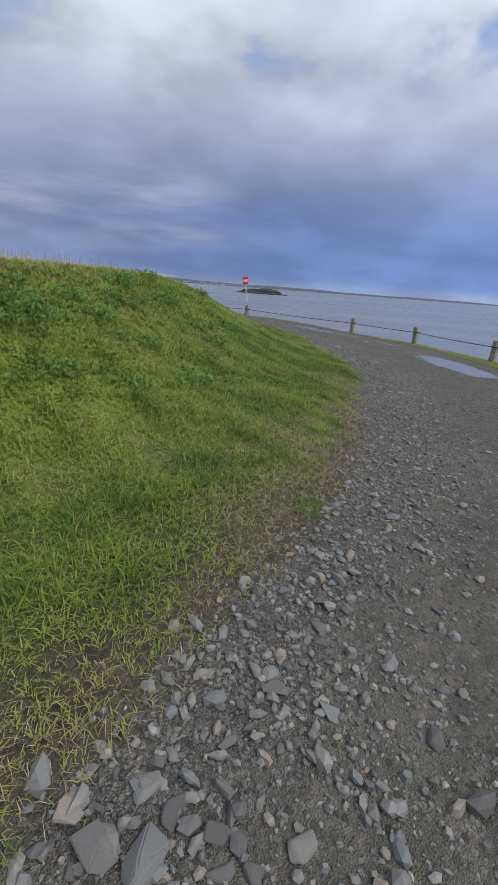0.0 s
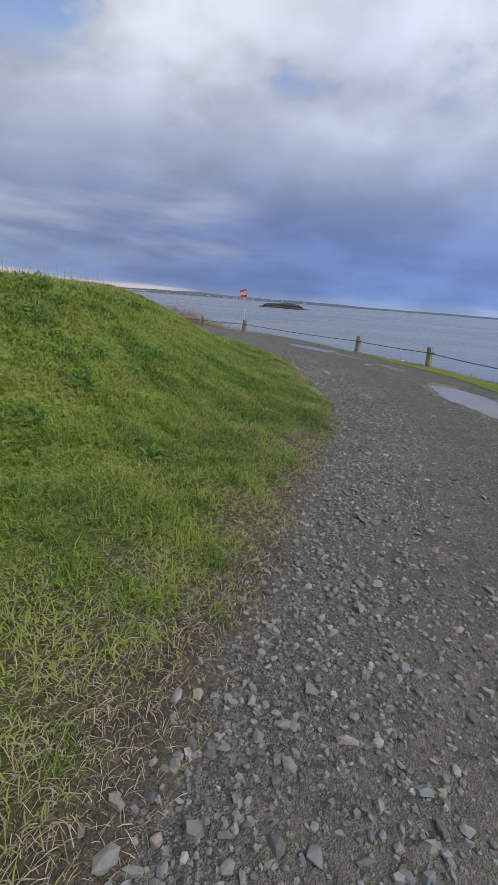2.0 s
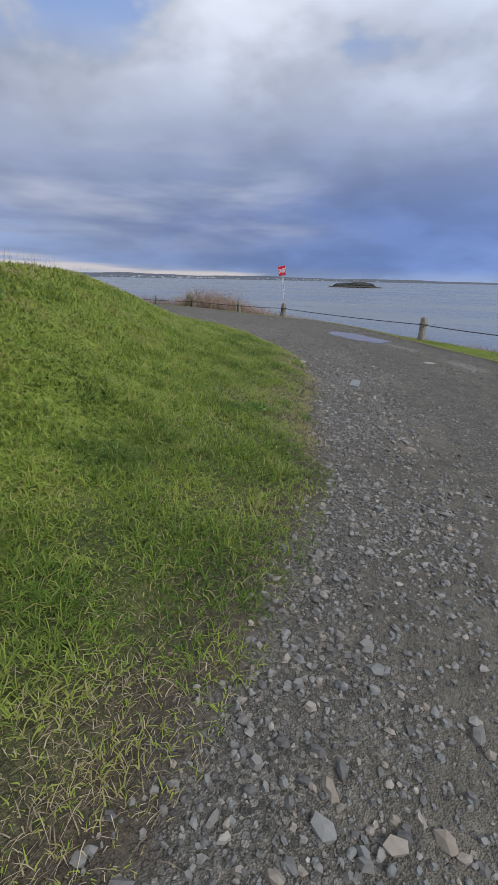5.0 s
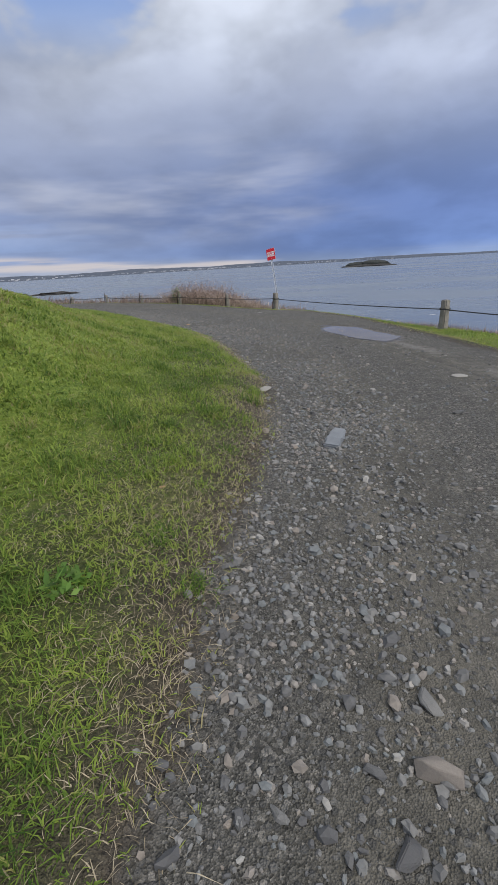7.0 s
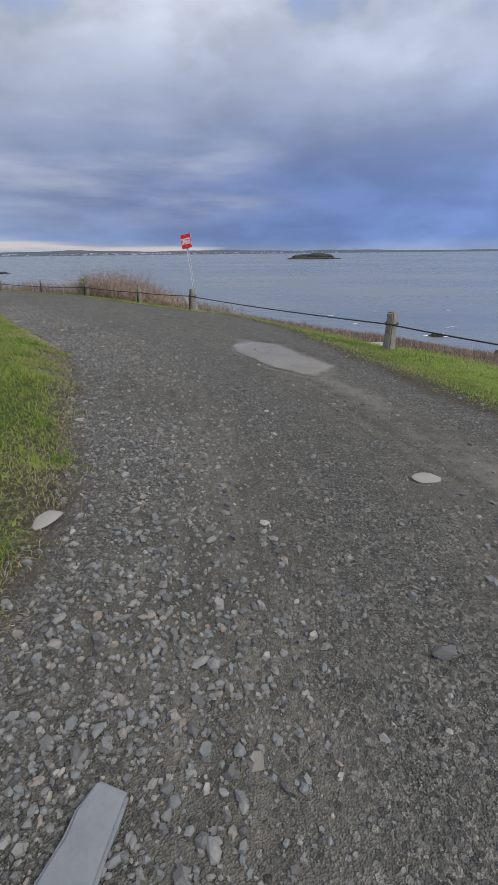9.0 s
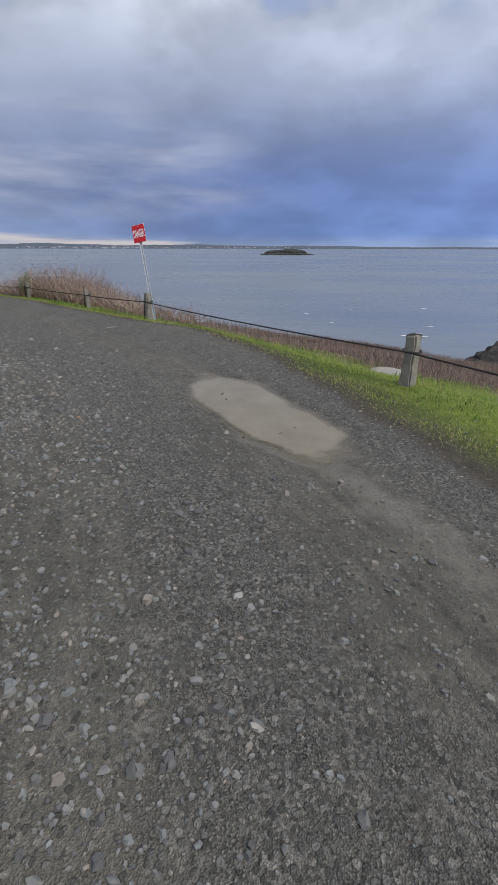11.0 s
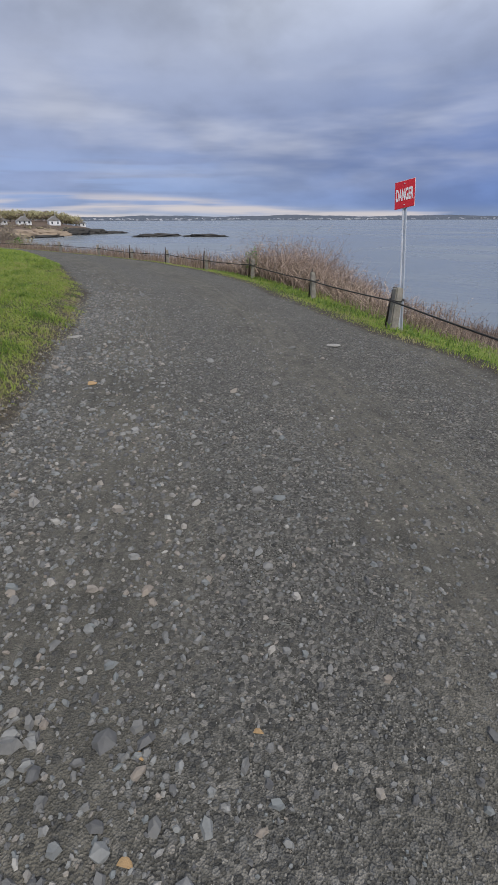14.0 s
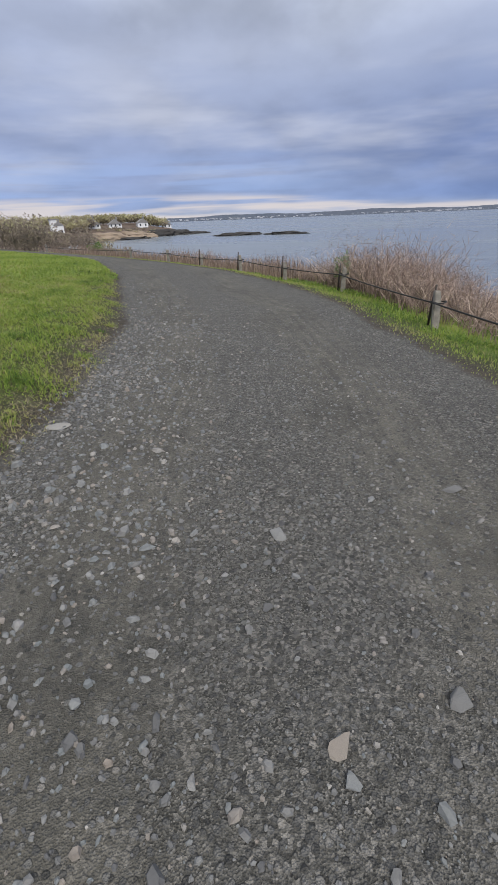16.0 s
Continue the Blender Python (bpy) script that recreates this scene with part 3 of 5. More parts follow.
def lawn_keep(x, y, dl, dr, ev):
    near = np.interp(dl, [0.0, 0.12, 0.45, 1.5, 3, 5, 8, 12, 15], [0.6, 0.95, 1.0, 0.72, 0.3, 0.14, 0.05, 0.02, 0.0])
    return np.where(dl > -0.08, near * (1 - 0.75 * thin(x, y, dl)) * np.interp(y, [1.0, 1.8, 10, 14, 34], [0.0, 1, 0.95, 0.5, 0.35]), 0)


x, y, z, dl, dr, ev = scatter(-11, 3.4, 1.2, 33, 6600, lawn_keep)
n = len(x)
clx, cly = np.floor(x / 0.07), np.floor(y / 0.07)
pull = np.where(rng.uniform(0, 1, n) < 0.75, rng.uniform(0.3, 0.85, n), 0)
x += pull * ((clx + 0.5 + 0.45 * np.sin(clx * 12.9 + cly * 78.2)) * 0.07 - x)
y += pull * ((cly + 0.5 + 0.45 * np.sin(clx * 39.3 + cly * 11.1)) * 0.07 - y)
z = plan(x, y)[0]
worn = thin(x, y, dl)
tuft = np.clip(0.7 * lump(x, y, 0.3, 6) + 0.5 * lump(x, y, 0.13, 2) + rng.normal(0, 0.25, n), -1, 1.5) - 0.6 * worn
tuft *= np.interp(dl, [1.0, 2.4], [1, 0.5])
tall = np.interp(dl, [0, 0.4, 2.5, 5, 9], [0.045, 0.062, 0.062, 0.11, 0.18]) * np.clip(1 + 0.75 * tuft, 0.25, 2.2) * rng.uniform(0.7, 1.35, n)
dry = np.clip(0.27 - np.interp(y, [8.0, 8.8, 10.6, 11.4], [0, 0.05, 0.05, 0]) + 0.16 * lump(x, y, 0.5, 4) - 0.1 * lump(x, y, 0.24, 15) + 0.42 * worn + np.interp(dl, [0, 0.5, 1.2, 2.2, 3.2, 4.6, 8], [0.06, 0.03, 0.12, 0.2, 0.22, 0.4, 0.44]) + np.interp(y, [15, 19], [0, 0.1]) + rng.normal(0, 0.11, n) - 0.1 * tuft, 0, 1)
dry = np.where(rng.uniform(0, 1, n) < 0.06, rng.uniform(0.6, 0.85, n), dry)
me = ribbons("grass", x, y, z, tall, np.interp(y, [15, 22], [1, 1.5]) * np.interp(dl, [0, 1.0, 2, 4, 9], [0.0046, 0.0056, 0.01, 0.016, 0.022]) * rng.uniform(0.6, 1.5, n), rng.uniform(0.3, 1.5, n) + np.interp(dl, [1, 3], [0, 0.25]), dry, GRASS)
tagged(new("grass", me), "short green grass with dry brown patches on the hillside", "grass", kind="stuff")
x, y, z, dl, dr, ev = scatter(-30, -10.5, 22, 35, 420, lambda x, y, dl, dr, ev: np.interp(dl, [-0.02, 0.2, 4, 6], [0, 1, 0.6, 0]))
n = len(x)
me = ribbons("grass", x, y, z, rng.uniform(0.05, 0.12, n), rng.uniform(0.014, 0.03, n), rng.uniform(0.3, 1.5, n), np.clip(0.45 + 0.12 * lump(x, y, 1.2, 4) + rng.normal(0, 0.1, n), 0, 1), GRASS)
tagged(new("grass", me), "mown green grass along the far bend of the track", "grass", kind="stuff")

x, y, z, dl, dr, ev = scatter(-2.5, 3.3, 1.2, 16, 1900, lambda x, y, dl, dr, ev: np.interp(dl, [-0.02, 0.0, 0.25, 1.3, 2.0], [0, 0.2, 0.9, 0.8, 0]) * (1 - 0.8 * thin(x, y, dl)))
n = len(x)
me = ribbons("fine_grass", x, y, z, rng.uniform(0.015, 0.04, n), rng.uniform(0.0025, 0.005, n), rng.uniform(0.4, 1.8, n), np.clip(0.3 + 0.2 * patches(x, y) + rng.normal(0, 0.13, n), 0, 1), GRASS)
tagged(new("fine_grass", me), "dense fine undergrass near the track", "grass", kind="stuff")

# coarse tufts of longer grass along the edge of the lawn
cx, cy, _, cdl, _, _ = scatter(-6, 3.4, 0, 30, 5, lambda x, y, dl, dr, ev: np.interp(dl, [0.03, 0.15, 0.9, 2.5, 5], [0, 1, 0.8, 0.3, 0]))
m = 85
x = np.repeat(cx, m) + rng.normal(0, 0.045, len(cx) * m)
y = np.repeat(cy, m) + rng.normal(0, 0.045, len(cx) * m)
z = plan(x, y)[0]
size = np.repeat(rng.uniform(0.6, 1.35, len(cx)), m)
hue = np.repeat(np.where(rng.uniform(0, 1, len(cx)) < 0.2, 0.64, rng.uniform(0.12, 0.42, len(cx))), m)
me = ribbons("grass_tufts", x, y, z, size * rng.uniform(0.045, 0.105, len(x)), rng.uniform(0.0035, 0.007, len(x)), rng.uniform(0.4, 1.3, len(x)), np.clip(hue + rng.normal(0, 0.09, len(x)), 0, 1), GRASS)
tagged(new("grass_tufts", me), "longer grass tufts, green and straw-coloured, at the lawn edge", "grass", kind="stuff")

# flattened straw litter where the turf thins out
x, y, z, dl, dr, ev = scatter(-5, 3.4, 1.2, 26, 4200, lambda x, y, dl, dr, ev: np.interp(dl, [-0.12, 0.0, 0.12, 0.9, 1.8, 3], [0, 0.3, 1.0, 0.9, 0.4, 0.0]) * np.clip(1.15 * thin(x, y, dl), 0.04, 1))
n = len(x)
me = ribbons("straw_litter", x, y, z + 0.008, rng.uniform(0.018, 0.05, n), rng.uniform(0.002, 0.004, n), rng.uniform(0.9, 2.6, n), np.clip(rng.normal(0.84, 0.14, n), 0.5, 1), STRAW)
tagged(new("straw_litter", me), "dead brown straw lying flat at the lawn edge", "grass", kind="stuff")

# seed stalks on the crest
x, y, z, dl, dr, ev = scatter(-14, 1, 2, 21, 48, lambda x, y, dl, dr, ev: np.interp(dl, [3.6, 6, 10, 13], [0, 1, 1, 0]))
n = len(x)
me = ribbons("seed_stalks", x, y, z, rng.uniform(0.14, 0.4, n), rng.uniform(0.003, 0.006, n), rng.uniform(0.0, 0.6, n), rng.uniform(0.8, 1.0, n), STRAW)
tagged(new("seed_stalks", me), "tall dry grass stalks along the crest of the hill", "grass", kind="stuff")

# verge between the track and the fence
x, y, z, dl, dr, ev = scatter(-32, 10, 9, 36, 700, lambda x, y, dl, dr, ev: np.where((dr > 0.0) & (ev < 2.2), np.interp(dr, [0, 0.2, 0.6], [0.35, 0.85, 1.0]) * np.interp(ev, [0, 2.2], [1, 0.2]) * np.interp(np.hypot(x - 3, y - 20), [4, 12, 30], [1, 0.7, 0.3]), 0))
n = len(x)
tall = np.interp(y, [20, 24], [0.62, 1.0]) * np.interp(dr, [0, 0.4, 1.2], [0.03, 0.045, 0.075]) * rng.uniform(0.6, 1.5, n) * (1 + 0.4 * lump(x, y, 0.4, 2))
tint = np.clip(0.3 + np.interp(y, [20, 25], [0.2, 0.06]) + 0.24 * lump(x, y, 0.6, 8) + np.interp(dr, [0, 0.3, 0.6, 1.1], [0.38, 0.16, 0.05, 0.0]) + rng.normal(0, 0.13, n), 0, 1)
tint = np.where(rng.uniform(0, 1, n) < 0.08, 0.8, tint)
me = ribbons("verge_grass", x, y, z, tall, rng.uniform(0.006, 0.013, n), rng.uniform(0.2, 1.0, n), tint, GRASS)
tagged(new("verge_grass", me), "yellow-green verge grass beside the rope fence", "grass", kind="stuff")


# ---- dry brush beyond the fence ----
def brush(name, box, per_m2, keep, tall, wide, tint, label, mat=None, lean=(0.05, 0.75)):
    x, y, z, dl, dr, ev = scatter(*box, per_m2, keep)
    n = len(x)
    t = tall(x, y, ev) * rng.uniform(0.55, 1.15, n)
    me = ribbons(name, x, y, z, t, rng.uniform(*wide, n), rng.uniform(*lean, n), np.clip(rng.normal(tint, 0.17, n), 0, 1), mat or REED, 0.35)
    return tagged(new(name, me), label, "brush", kind="stuff")


def canes(name, x, y, z, tall, wide, tint, label):
    """Arching bramble canes of five lengths each, with short side twigs."""
    n = len(x)
    a = rng.uniform(0, 2 * np.pi, n)
    out = np.stack([np.cos(a), np.sin(a), np.zeros(n)], 1)
    lean, droop = rng.uniform(0.1, 0.9, n), rng.uniform(0.0, 0.55, n)
    V, F, T, c = [], [], [], 0
    pts = []
    for k in range(6):
        q = k / 5
        p = np.stack([x, y, z + tall * (q - droop * q ** 2.5)], 1) + out * (lean * tall * q ** 1.6)[:, None] + rng.normal(0, 0.018, (n, 3)) * q
        pts.append(p)
        w = np.stack([-out[:, 1], out[:, 0], np.zeros(n)], 1) * (wide * (1 - 0.75 * q) / 2)[:, None]
        V.append(np.stack([p - w, p + w], 1).reshape(-1, 3))
        T.append(np.repeat(np.clip(tint + 0.2 * q, 0, 1), 2))
    i = np.arange(n) * 2
    for k in range(5):
        lo, hi = k * 2 * n + i, (k + 1) * 2 * n + i
        F += [np.stack([lo, lo + 1, hi + 1], 1), np.stack([lo, hi + 1, hi], 1)]
    c = 12 * n
    for k in (2, 3, 3, 4, 4, 5):
        d = rng.normal(0, 1, (n, 3)) + (0, 0, 0.35)
        d *= (tall * rng.uniform(0.1, 0.28, n) / np.linalg.norm(d, axis=1))[:, None]
        s2 = np.cross(d, rng.normal(0, 1, (n, 3)))
        s2 *= (wide * 0.3 / np.linalg.norm(s2, axis=1))[:, None]
        V.append(np.stack([pts[k] - s2, pts[k] + s2, pts[k] + d], 1).reshape(-1, 3))
        F.append(c + np.arange(3 * n).reshape(-1, 3))
        T.append(np.repeat(np.clip(tint + 0.25, 0, 1), 3))
        c += 3 * n
    me = raw_mesh(name, np.concatenate(V), np.concatenate(F), REED, [("tint", np.concatenate(T))])
    return tagged(new(name, me), label, "brush", kind="stuff")


x, y, z, dl, dr, ev = scatter(-8.2, 1.2, 26.5, 36, 130, lambda x, y, dl, dr, ev: np.where((ev > 0.3) & (ev < 3.4), np.interp(x, [-8, -6.5, -2.5, 0.5], [0.35, 1, 0.9, 0.35]), 0))
n = len(x)
tall = np.interp(x, [-8.2, -7, -5.6, -4.4, -2.8, -1.2, 1], [0.45, 0.8, 1.4, 1.3, 0.85, 0.5, 0.4]) * np.interp(ev, [0.2, 1.2, 3.5], [0.5, 1.0, 1.05]) * (1 + 0.3 * lump(x, y, 0.5)) * rng.uniform(0.65, 1.2, n)
canes("dry_bush", x, y, z, tall, rng.uniform(0.009, 0.018, n), np.clip(rng.normal(0.38, 0.2, n), 0, 0.85), "tangled pinkish-brown bare bush behind the rope fence")
x, y, z, dl, dr, ev = scatter(-7.4, 0.5, 27, 35, 60, lambda x, y, dl, dr, ev: np.where((ev > 0.35) & (ev < 3.2), np.interp(x, [-7.2, -6, -3, 0], [0.3, 1, 0.8, 0.2]), 0))
n = len(x)
me = ribbons("dry_twigs", x, y, z + rng.uniform(0, 0.3, n), np.interp(x, [-7, -5.6, -4.4, -2.5, 0], [0.75, 1.3, 1.2, 0.75, 0.35]) * rng.uniform(0.5, 1.1, n), rng.uniform(0.008, 0.02, n), rng.uniform(0.5, 1.5, n), rng.uniform(0.45, 1.0, n), REED, 0.9)
tagged(new("dry_twigs", me), "pale tangled twigs in the dry brush", "brush", kind="stuff")
brush("dry_reeds", (-31, -7.5, 30.5, 41), 110, lambda x, y, dl, dr, ev: np.where((ev > 0.2) & (ev < 4.5), 1, 0),
      lambda x, y, ev: 0.7 + 0.25 * lump(x, y, 1.4), (0.008, 0.02), 0.5, "pinkish dry reeds along the cliff edge")
brush("heath", (1.0, 18, 19, 39), 190, lambda x, y, dl, dr, ev: np.interp(ev, [1.3, 2.6, 11, 14], [0, 1, 1, 0]),
      lambda x, y, ev: 0.24 + 0.1 * lump(x, y, 1.1) + 0.05 * lump(x, y, 0.35, 2), (0.004, 0.01), 0.3, "low brown heath scrub on the slope above the sea", None, (0.2, 1.6))
brush("sparse_straw", (0.5, 9, 18, 32), 70, lambda x, y, dl, dr, ev: np.interp(ev, [0.5, 1.2, 3, 4.5], [0, 1, 0.6, 0]),
      lambda x, y, ev: 0.26 + 0.1 * lump(x, y, 0.8), (0.003, 0.006), 0.75, "pale straw stems among the scrub")
x, y, z, dl, dr, ev = scatter(-7.5, 1.5, 25.5, 33, 420, lambda x, y, dl, dr, ev: np.where((ev > -0.4) & (ev < 0.55), np.clip(0.25 + 0.9 * lump(x, y, 0.5), 0, 1), 0))
n = len(x)
me = ribbons("leafy_weeds", x, y, z, rng.uniform(0.05, 0.17, n), rng.uniform(0.012, 0.03, n), rng.uniform(0.4, 1.6, n), rng.uniform(0.15, 0.5, n), GRASS)
tagged(new("leafy_weeds", me), "bright green leafy weeds at the foot of the brush", "weeds", kind="stuff")


def leaf_mass(name, cx, cy, cz, rx, ry, rz, count, size, tint, mat, label, category):
    """A loose mass of small leaves on a few stems."""
    d = rng.normal(0, 1, (count, 3))
    d /= np.linalg.norm(d, axis=1)[:, None]
    p = d * rng.uniform(0.35, 1.0, (count, 1)) ** 0.6 * (rx, ry, rz) * (1 + 0.25 * np.sin(d[:, :1] * 5 + d[:, 1:2] * 4)) + (cx, cy, cz)
    p[:, 2] = np.maximum(p[:, 2], plan(p[:, 0], p[:, 1])[0] + 0.01)
    u, w = rng.normal(0, 1, (count, 3)), rng.normal(0, 1, (count, 3))
    u *= size / np.linalg.norm(u, axis=1)[:, None] * rng.uniform(0.6, 1.4, (count, 1))
    w *= size * 0.45 / np.linalg.norm(w, axis=1)[:, None]
    v = np.stack([p - u, p + w, p + u, p - w], 1).reshape(-1, 3)
    i = np.arange(count)[:, None] * 4
    f = np.concatenate([i + [[0, 1, 2]], i + [[0, 2, 3]]], 1).reshape(-1, 3)
    me = raw_mesh(name, v, f, mat, [("tint", np.repeat(np.clip(rng.normal(tint, 0.2, count), 0, 1), 4))])
    return tagged(new(name, me), label, category)


for wx, wy, wr, wn in ((-0.95, 5.3, 0.42, 900), (-0.9, 8.0, 0.28, 380), (-0.9, 9.6, 0.26, 320), (-0.3, 8.4, 0.26, 300), (-0.2, 11.2, 0.24, 240), (0.55, 7.6, 0.2, 160), (1.4, 6.9, 0.12, 90), (2.35, 11.6, 0.1, 70)):
    leaf_mass("weed_clump", wx, wy, height(wx, wy) + wr * 0.2, wr, wr, wr * 0.42, wn, 0.032, 0.4, LEAF, "dark green broad-leaved weed clump in the hillside grass", "weed")["kind"] = "stuff"
for _ in range(22):
    wy = rng.uniform(4.6, 9.5)
    wx = np.interp(wy, [3.3, 4.6, 6.4, 9.2], [1.25, 1.95, 2.45, 3.0]) - rng.uniform(1.7, 3.9)
    wr = rng.uniform(0.1, 0.24)
    leaf_mass("weed_clump", wx, wy, height(wx, wy) + wr * 0.2, wr, wr, wr * 0.42, int(5200 * wr * wr) + 40, 0.026, rng.uniform(0.35, 0.75), LEAF, "green broad-leaved weed clump in the hillside grass", "weed")["kind"] = "stuff"
leaf_mass("evergreen_shrub", -5.7, 31.4, height(-5.7, 31.4) + 0.55, 0.22, 0.22, 0.3, 420, 0.03, 0.15, LEAF, "small dark evergreen shrub among the dry brush", "shrub")


# ---- stones ----
def ico(sub):
    bm = bmesh.new()
    bmesh.ops.create_icosphere(bm, subdivisions=sub, radius=1)
    v = np.array([p.co[:] for p in bm.verts])
    f = np.array([[q.index for q in p.verts] for p in bm.faces])
    bm.free()
    return v, f


def chip():
    """A five-sided chip with sloping flanks and a flat top."""
    a = np.arange(5) * 2 * np.pi / 5
    v = np.concatenate([np.stack([np.cos(a), np.sin(a), a * 0 - 0.6], 1), np.stack([np.cos(a + 0.2) * 0.62, np.sin(a + 0.2) * 0.62, a * 0 + 0.6], 1)])
    f = [(k, (k + 1) % 5, 5 + (k + 1) % 5) for k in range(5)] + [(k, 5 + (k + 1) % 5, 5 + k) for k in range(5)] + [(5, 6, 7), (5, 7, 8), (5, 8, 9)]
    return v, np.array(f)


def gravel(name, x, y, z, r, label, piece):
    n = len(x)
    v0, f0 = piece
    v = np.repeat(v0[None], n, 0) * (1 + rng.uniform(-0.2, 0.18, (n, len(v0), 1))) + rng.uniform(-0.11, 0.11, (n, len(v0), 3))
    v *= np.stack([rng.uniform(0.75, 1.45, n), rng.uniform(0.6, 1.0, n), rng.uniform(0.45, 0.9, n)], 1)[:, None, :] * r[:, None, None]
    a, b = rng.uniform(0, 2 * np.pi, n), rng.normal(0, 0.3, n)
    cb, sb = np.cos(b)[:, None], np.sin(b)[:, None]
    v[..., 1], v[..., 2] = v[..., 1] * cb - v[..., 2] * sb, v[..., 1] * sb + v[..., 2] * cb
    ca, sa = np.cos(a)[:, None], np.sin(a)[:, None]
    v[..., 0], v[..., 1] = v[..., 0] * ca - v[..., 1] * sa, v[..., 0] * sa + v[..., 1] * ca
    v += np.stack([x, y, z + r * 0.22], 1)[:, None, :]
    f = (f0[None] + (np.arange(n) * len(v0))[:, None, None]).reshape(-1, 3)
    return tagged(new(name, raw_mesh(name, v.reshape(-1, 3), f, STONE)), label, "gravel", kind="stuff")


def gravel_keep(x, y, dl, dr, ev):
    k = np.interp(-dl, [-0.12, 0.05, 0.7, 1.2, 1.7, 3.5], [0.1, 0.8, 1.0, 0.62, 0.45, 0.4]) * np.clip(0.62 + 0.5 * lump(x, y, 0.7, 3) + 0.3 * lump(x, y, 2.3, 7), 0.08, 1.3)
    k = k * np.interp(-dl, [0, 0.9, 1.3, 1.8, 2.3, 2.9, 3.4, 4.2], [1, 1, 0.5, 0.3, 0.95, 0.95, 0.3, 0.6])
    wide = np.interp(-dl, [-0.12, 0.05, 0.5, 1.2, 3.0, 4.2], [0.1, 0.6, 0.6, 0.75, 0.8, 0.5]) * np.clip(0.75 + 0.45 * lump(x, y, 0.7, 3) + 0.3 * lump(x, y, 2.3, 7), 0.15, 1.3)
    k = k + np.interp(y - 0.3 * x, [15.5, 18.5], [0, 1]) * (wide - k)
    k = k * np.where(-dl > 1.7, np.interp(y - 0.3 * x, [11, 14, 16, 18.5], [1, 0.5, 0.6, 1.0]), 1)
    k = np.where((dl > 0.12) | (dr > 0.1), 0, k) * np.where(puddle_depth(x, y) > 0.12, 0.02, 1)
    return k * np.interp(np.abs(side(RUT, x, y)), [0.15, 0.5], [0.25, 1]) * np.interp(y, [-1, 1, 23, 29.5], [0.2, 1, 0.85, 0.0])


x, y, z, dl, dr, ev = scatter(-11, 7.2, 1.6, 30, 1300, gravel_keep)
n = len(x)
r = np.clip(rng.lognormal(-5.0, 0.5, n), 0.0035, 0.03) * np.interp(-dl, [0, 0.9, 1.4, 1.8], [1.3, 1.15, 0.85, 0.72]) * np.interp(y - 0.3 * x, [16, 19], [1, 1.12])
gravel("gravel", x, y, z, r, "loose grey crushed stone scattered over the track", chip())
x, y, z, dl, dr, ev = scatter(-6, 7.0, 1.2, 28, 260, lambda x, y, dl, dr, ev: np.clip(gravel_keep(x, y, dl, dr, ev) * np.interp(-dl, [0, 1.3, 2], [1.0, 0.35, 0.1]) * np.interp(y - 0.3 * x, [15.5, 18.5], [1, 0.25]), 0, 1))
gravel("pebbles", x, y, z, np.clip(rng.lognormal(-4.2, 0.32, len(x)), 0.01, 0.032), "larger grey pebbles on the track", ico(1))
x, y, z, dl, dr, ev = scatter(-6, 5.6, 4.5, 25.5, 560, lambda x, y, dl, dr, ev: np.interp(-dl, [-0.1, 0.03, 0.5, 1.3, 2.0, 2.3, 2.9, 3.4], [0, 0.75, 1.0, 0.5, 0.12, 0.4, 0.4, 0.05]) * np.clip(0.55 + 0.6 * lump(x, y, 0.8, 5) + 0.25 * lump(x, y, 0.25, 3), 0.08, 1) * np.interp(y, [4.5, 8, 9, 18, 19, 25.5], [0.6, 0.6, 1, 1, 0.9, 0.3]) * np.where(y > 18.3, np.interp(-dl, [0.75, 1.2], [1, 0.3]), 1) * np.where(puddle_depth(x, y) > 0.1, 0, 1))
gravel("loose_stones", x, y, z, np.clip(rng.lognormal(-4.5, 0.42, len(x)), 0.006, 0.028), "loose grey stones thrown up along the margin of the track", chip())
x, y, z, dl, dr, ev = scatter(0, 2.6, 1.3, 5.2, 130, lambda x, y, dl, dr, ev: np.interp(-dl, [-0.14, 0.0, 0.5, 1.1], [0.0, 0.9, 0.8, 0.0]) * np.interp(y, [1.3, 3.4, 5.2], [1, 0.8, 0.2]))
gravel("rubble", x, y, z, np.clip(rng.lognormal(-3.75, 0.35, len(x)), 0.015, 0.05), "broken grey slate rubble at the edge of the track", ico(1))

SHAPES = []
for k in range(9):
    # broken slate: the hull of a few points in a flat lens, edges a little worn
    bm = bmesh.new()
    q = rng.normal(0, 1, (15, 3))
    q /= np.linalg.norm(q, axis=1)[:, None]
    for v in q * rng.uniform(0.86, 1.0, (15, 1)) * (rng.uniform(1.0, 1.25), rng.uniform(0.65, 0.9), rng.uniform(0.3, 0.5)):
        bm.verts.new(v)
    r = bmesh.ops.convex_hull(bm, input=bm.verts)
    bmesh.ops.delete(bm, geom=list({v for v in r["geom_interior"] if isinstance(v, bmesh.types.BMVert)}), context="VERTS")
    bmesh.ops.dissolve_limit(bm, angle_limit=radians(14), verts=bm.verts, edges=bm.edges)
    bmesh.ops.bevel(bm, geom=list(bm.edges), offset=0.05, segments=2, affect="EDGES", clamp_overlap=True)
    me = bpy.data.meshes.new("stone")
    bm.to_mesh(me)
    bm.free()
    me.materials.append(STONE)
    SHAPES.append(me)


PALE_SHAPES = []
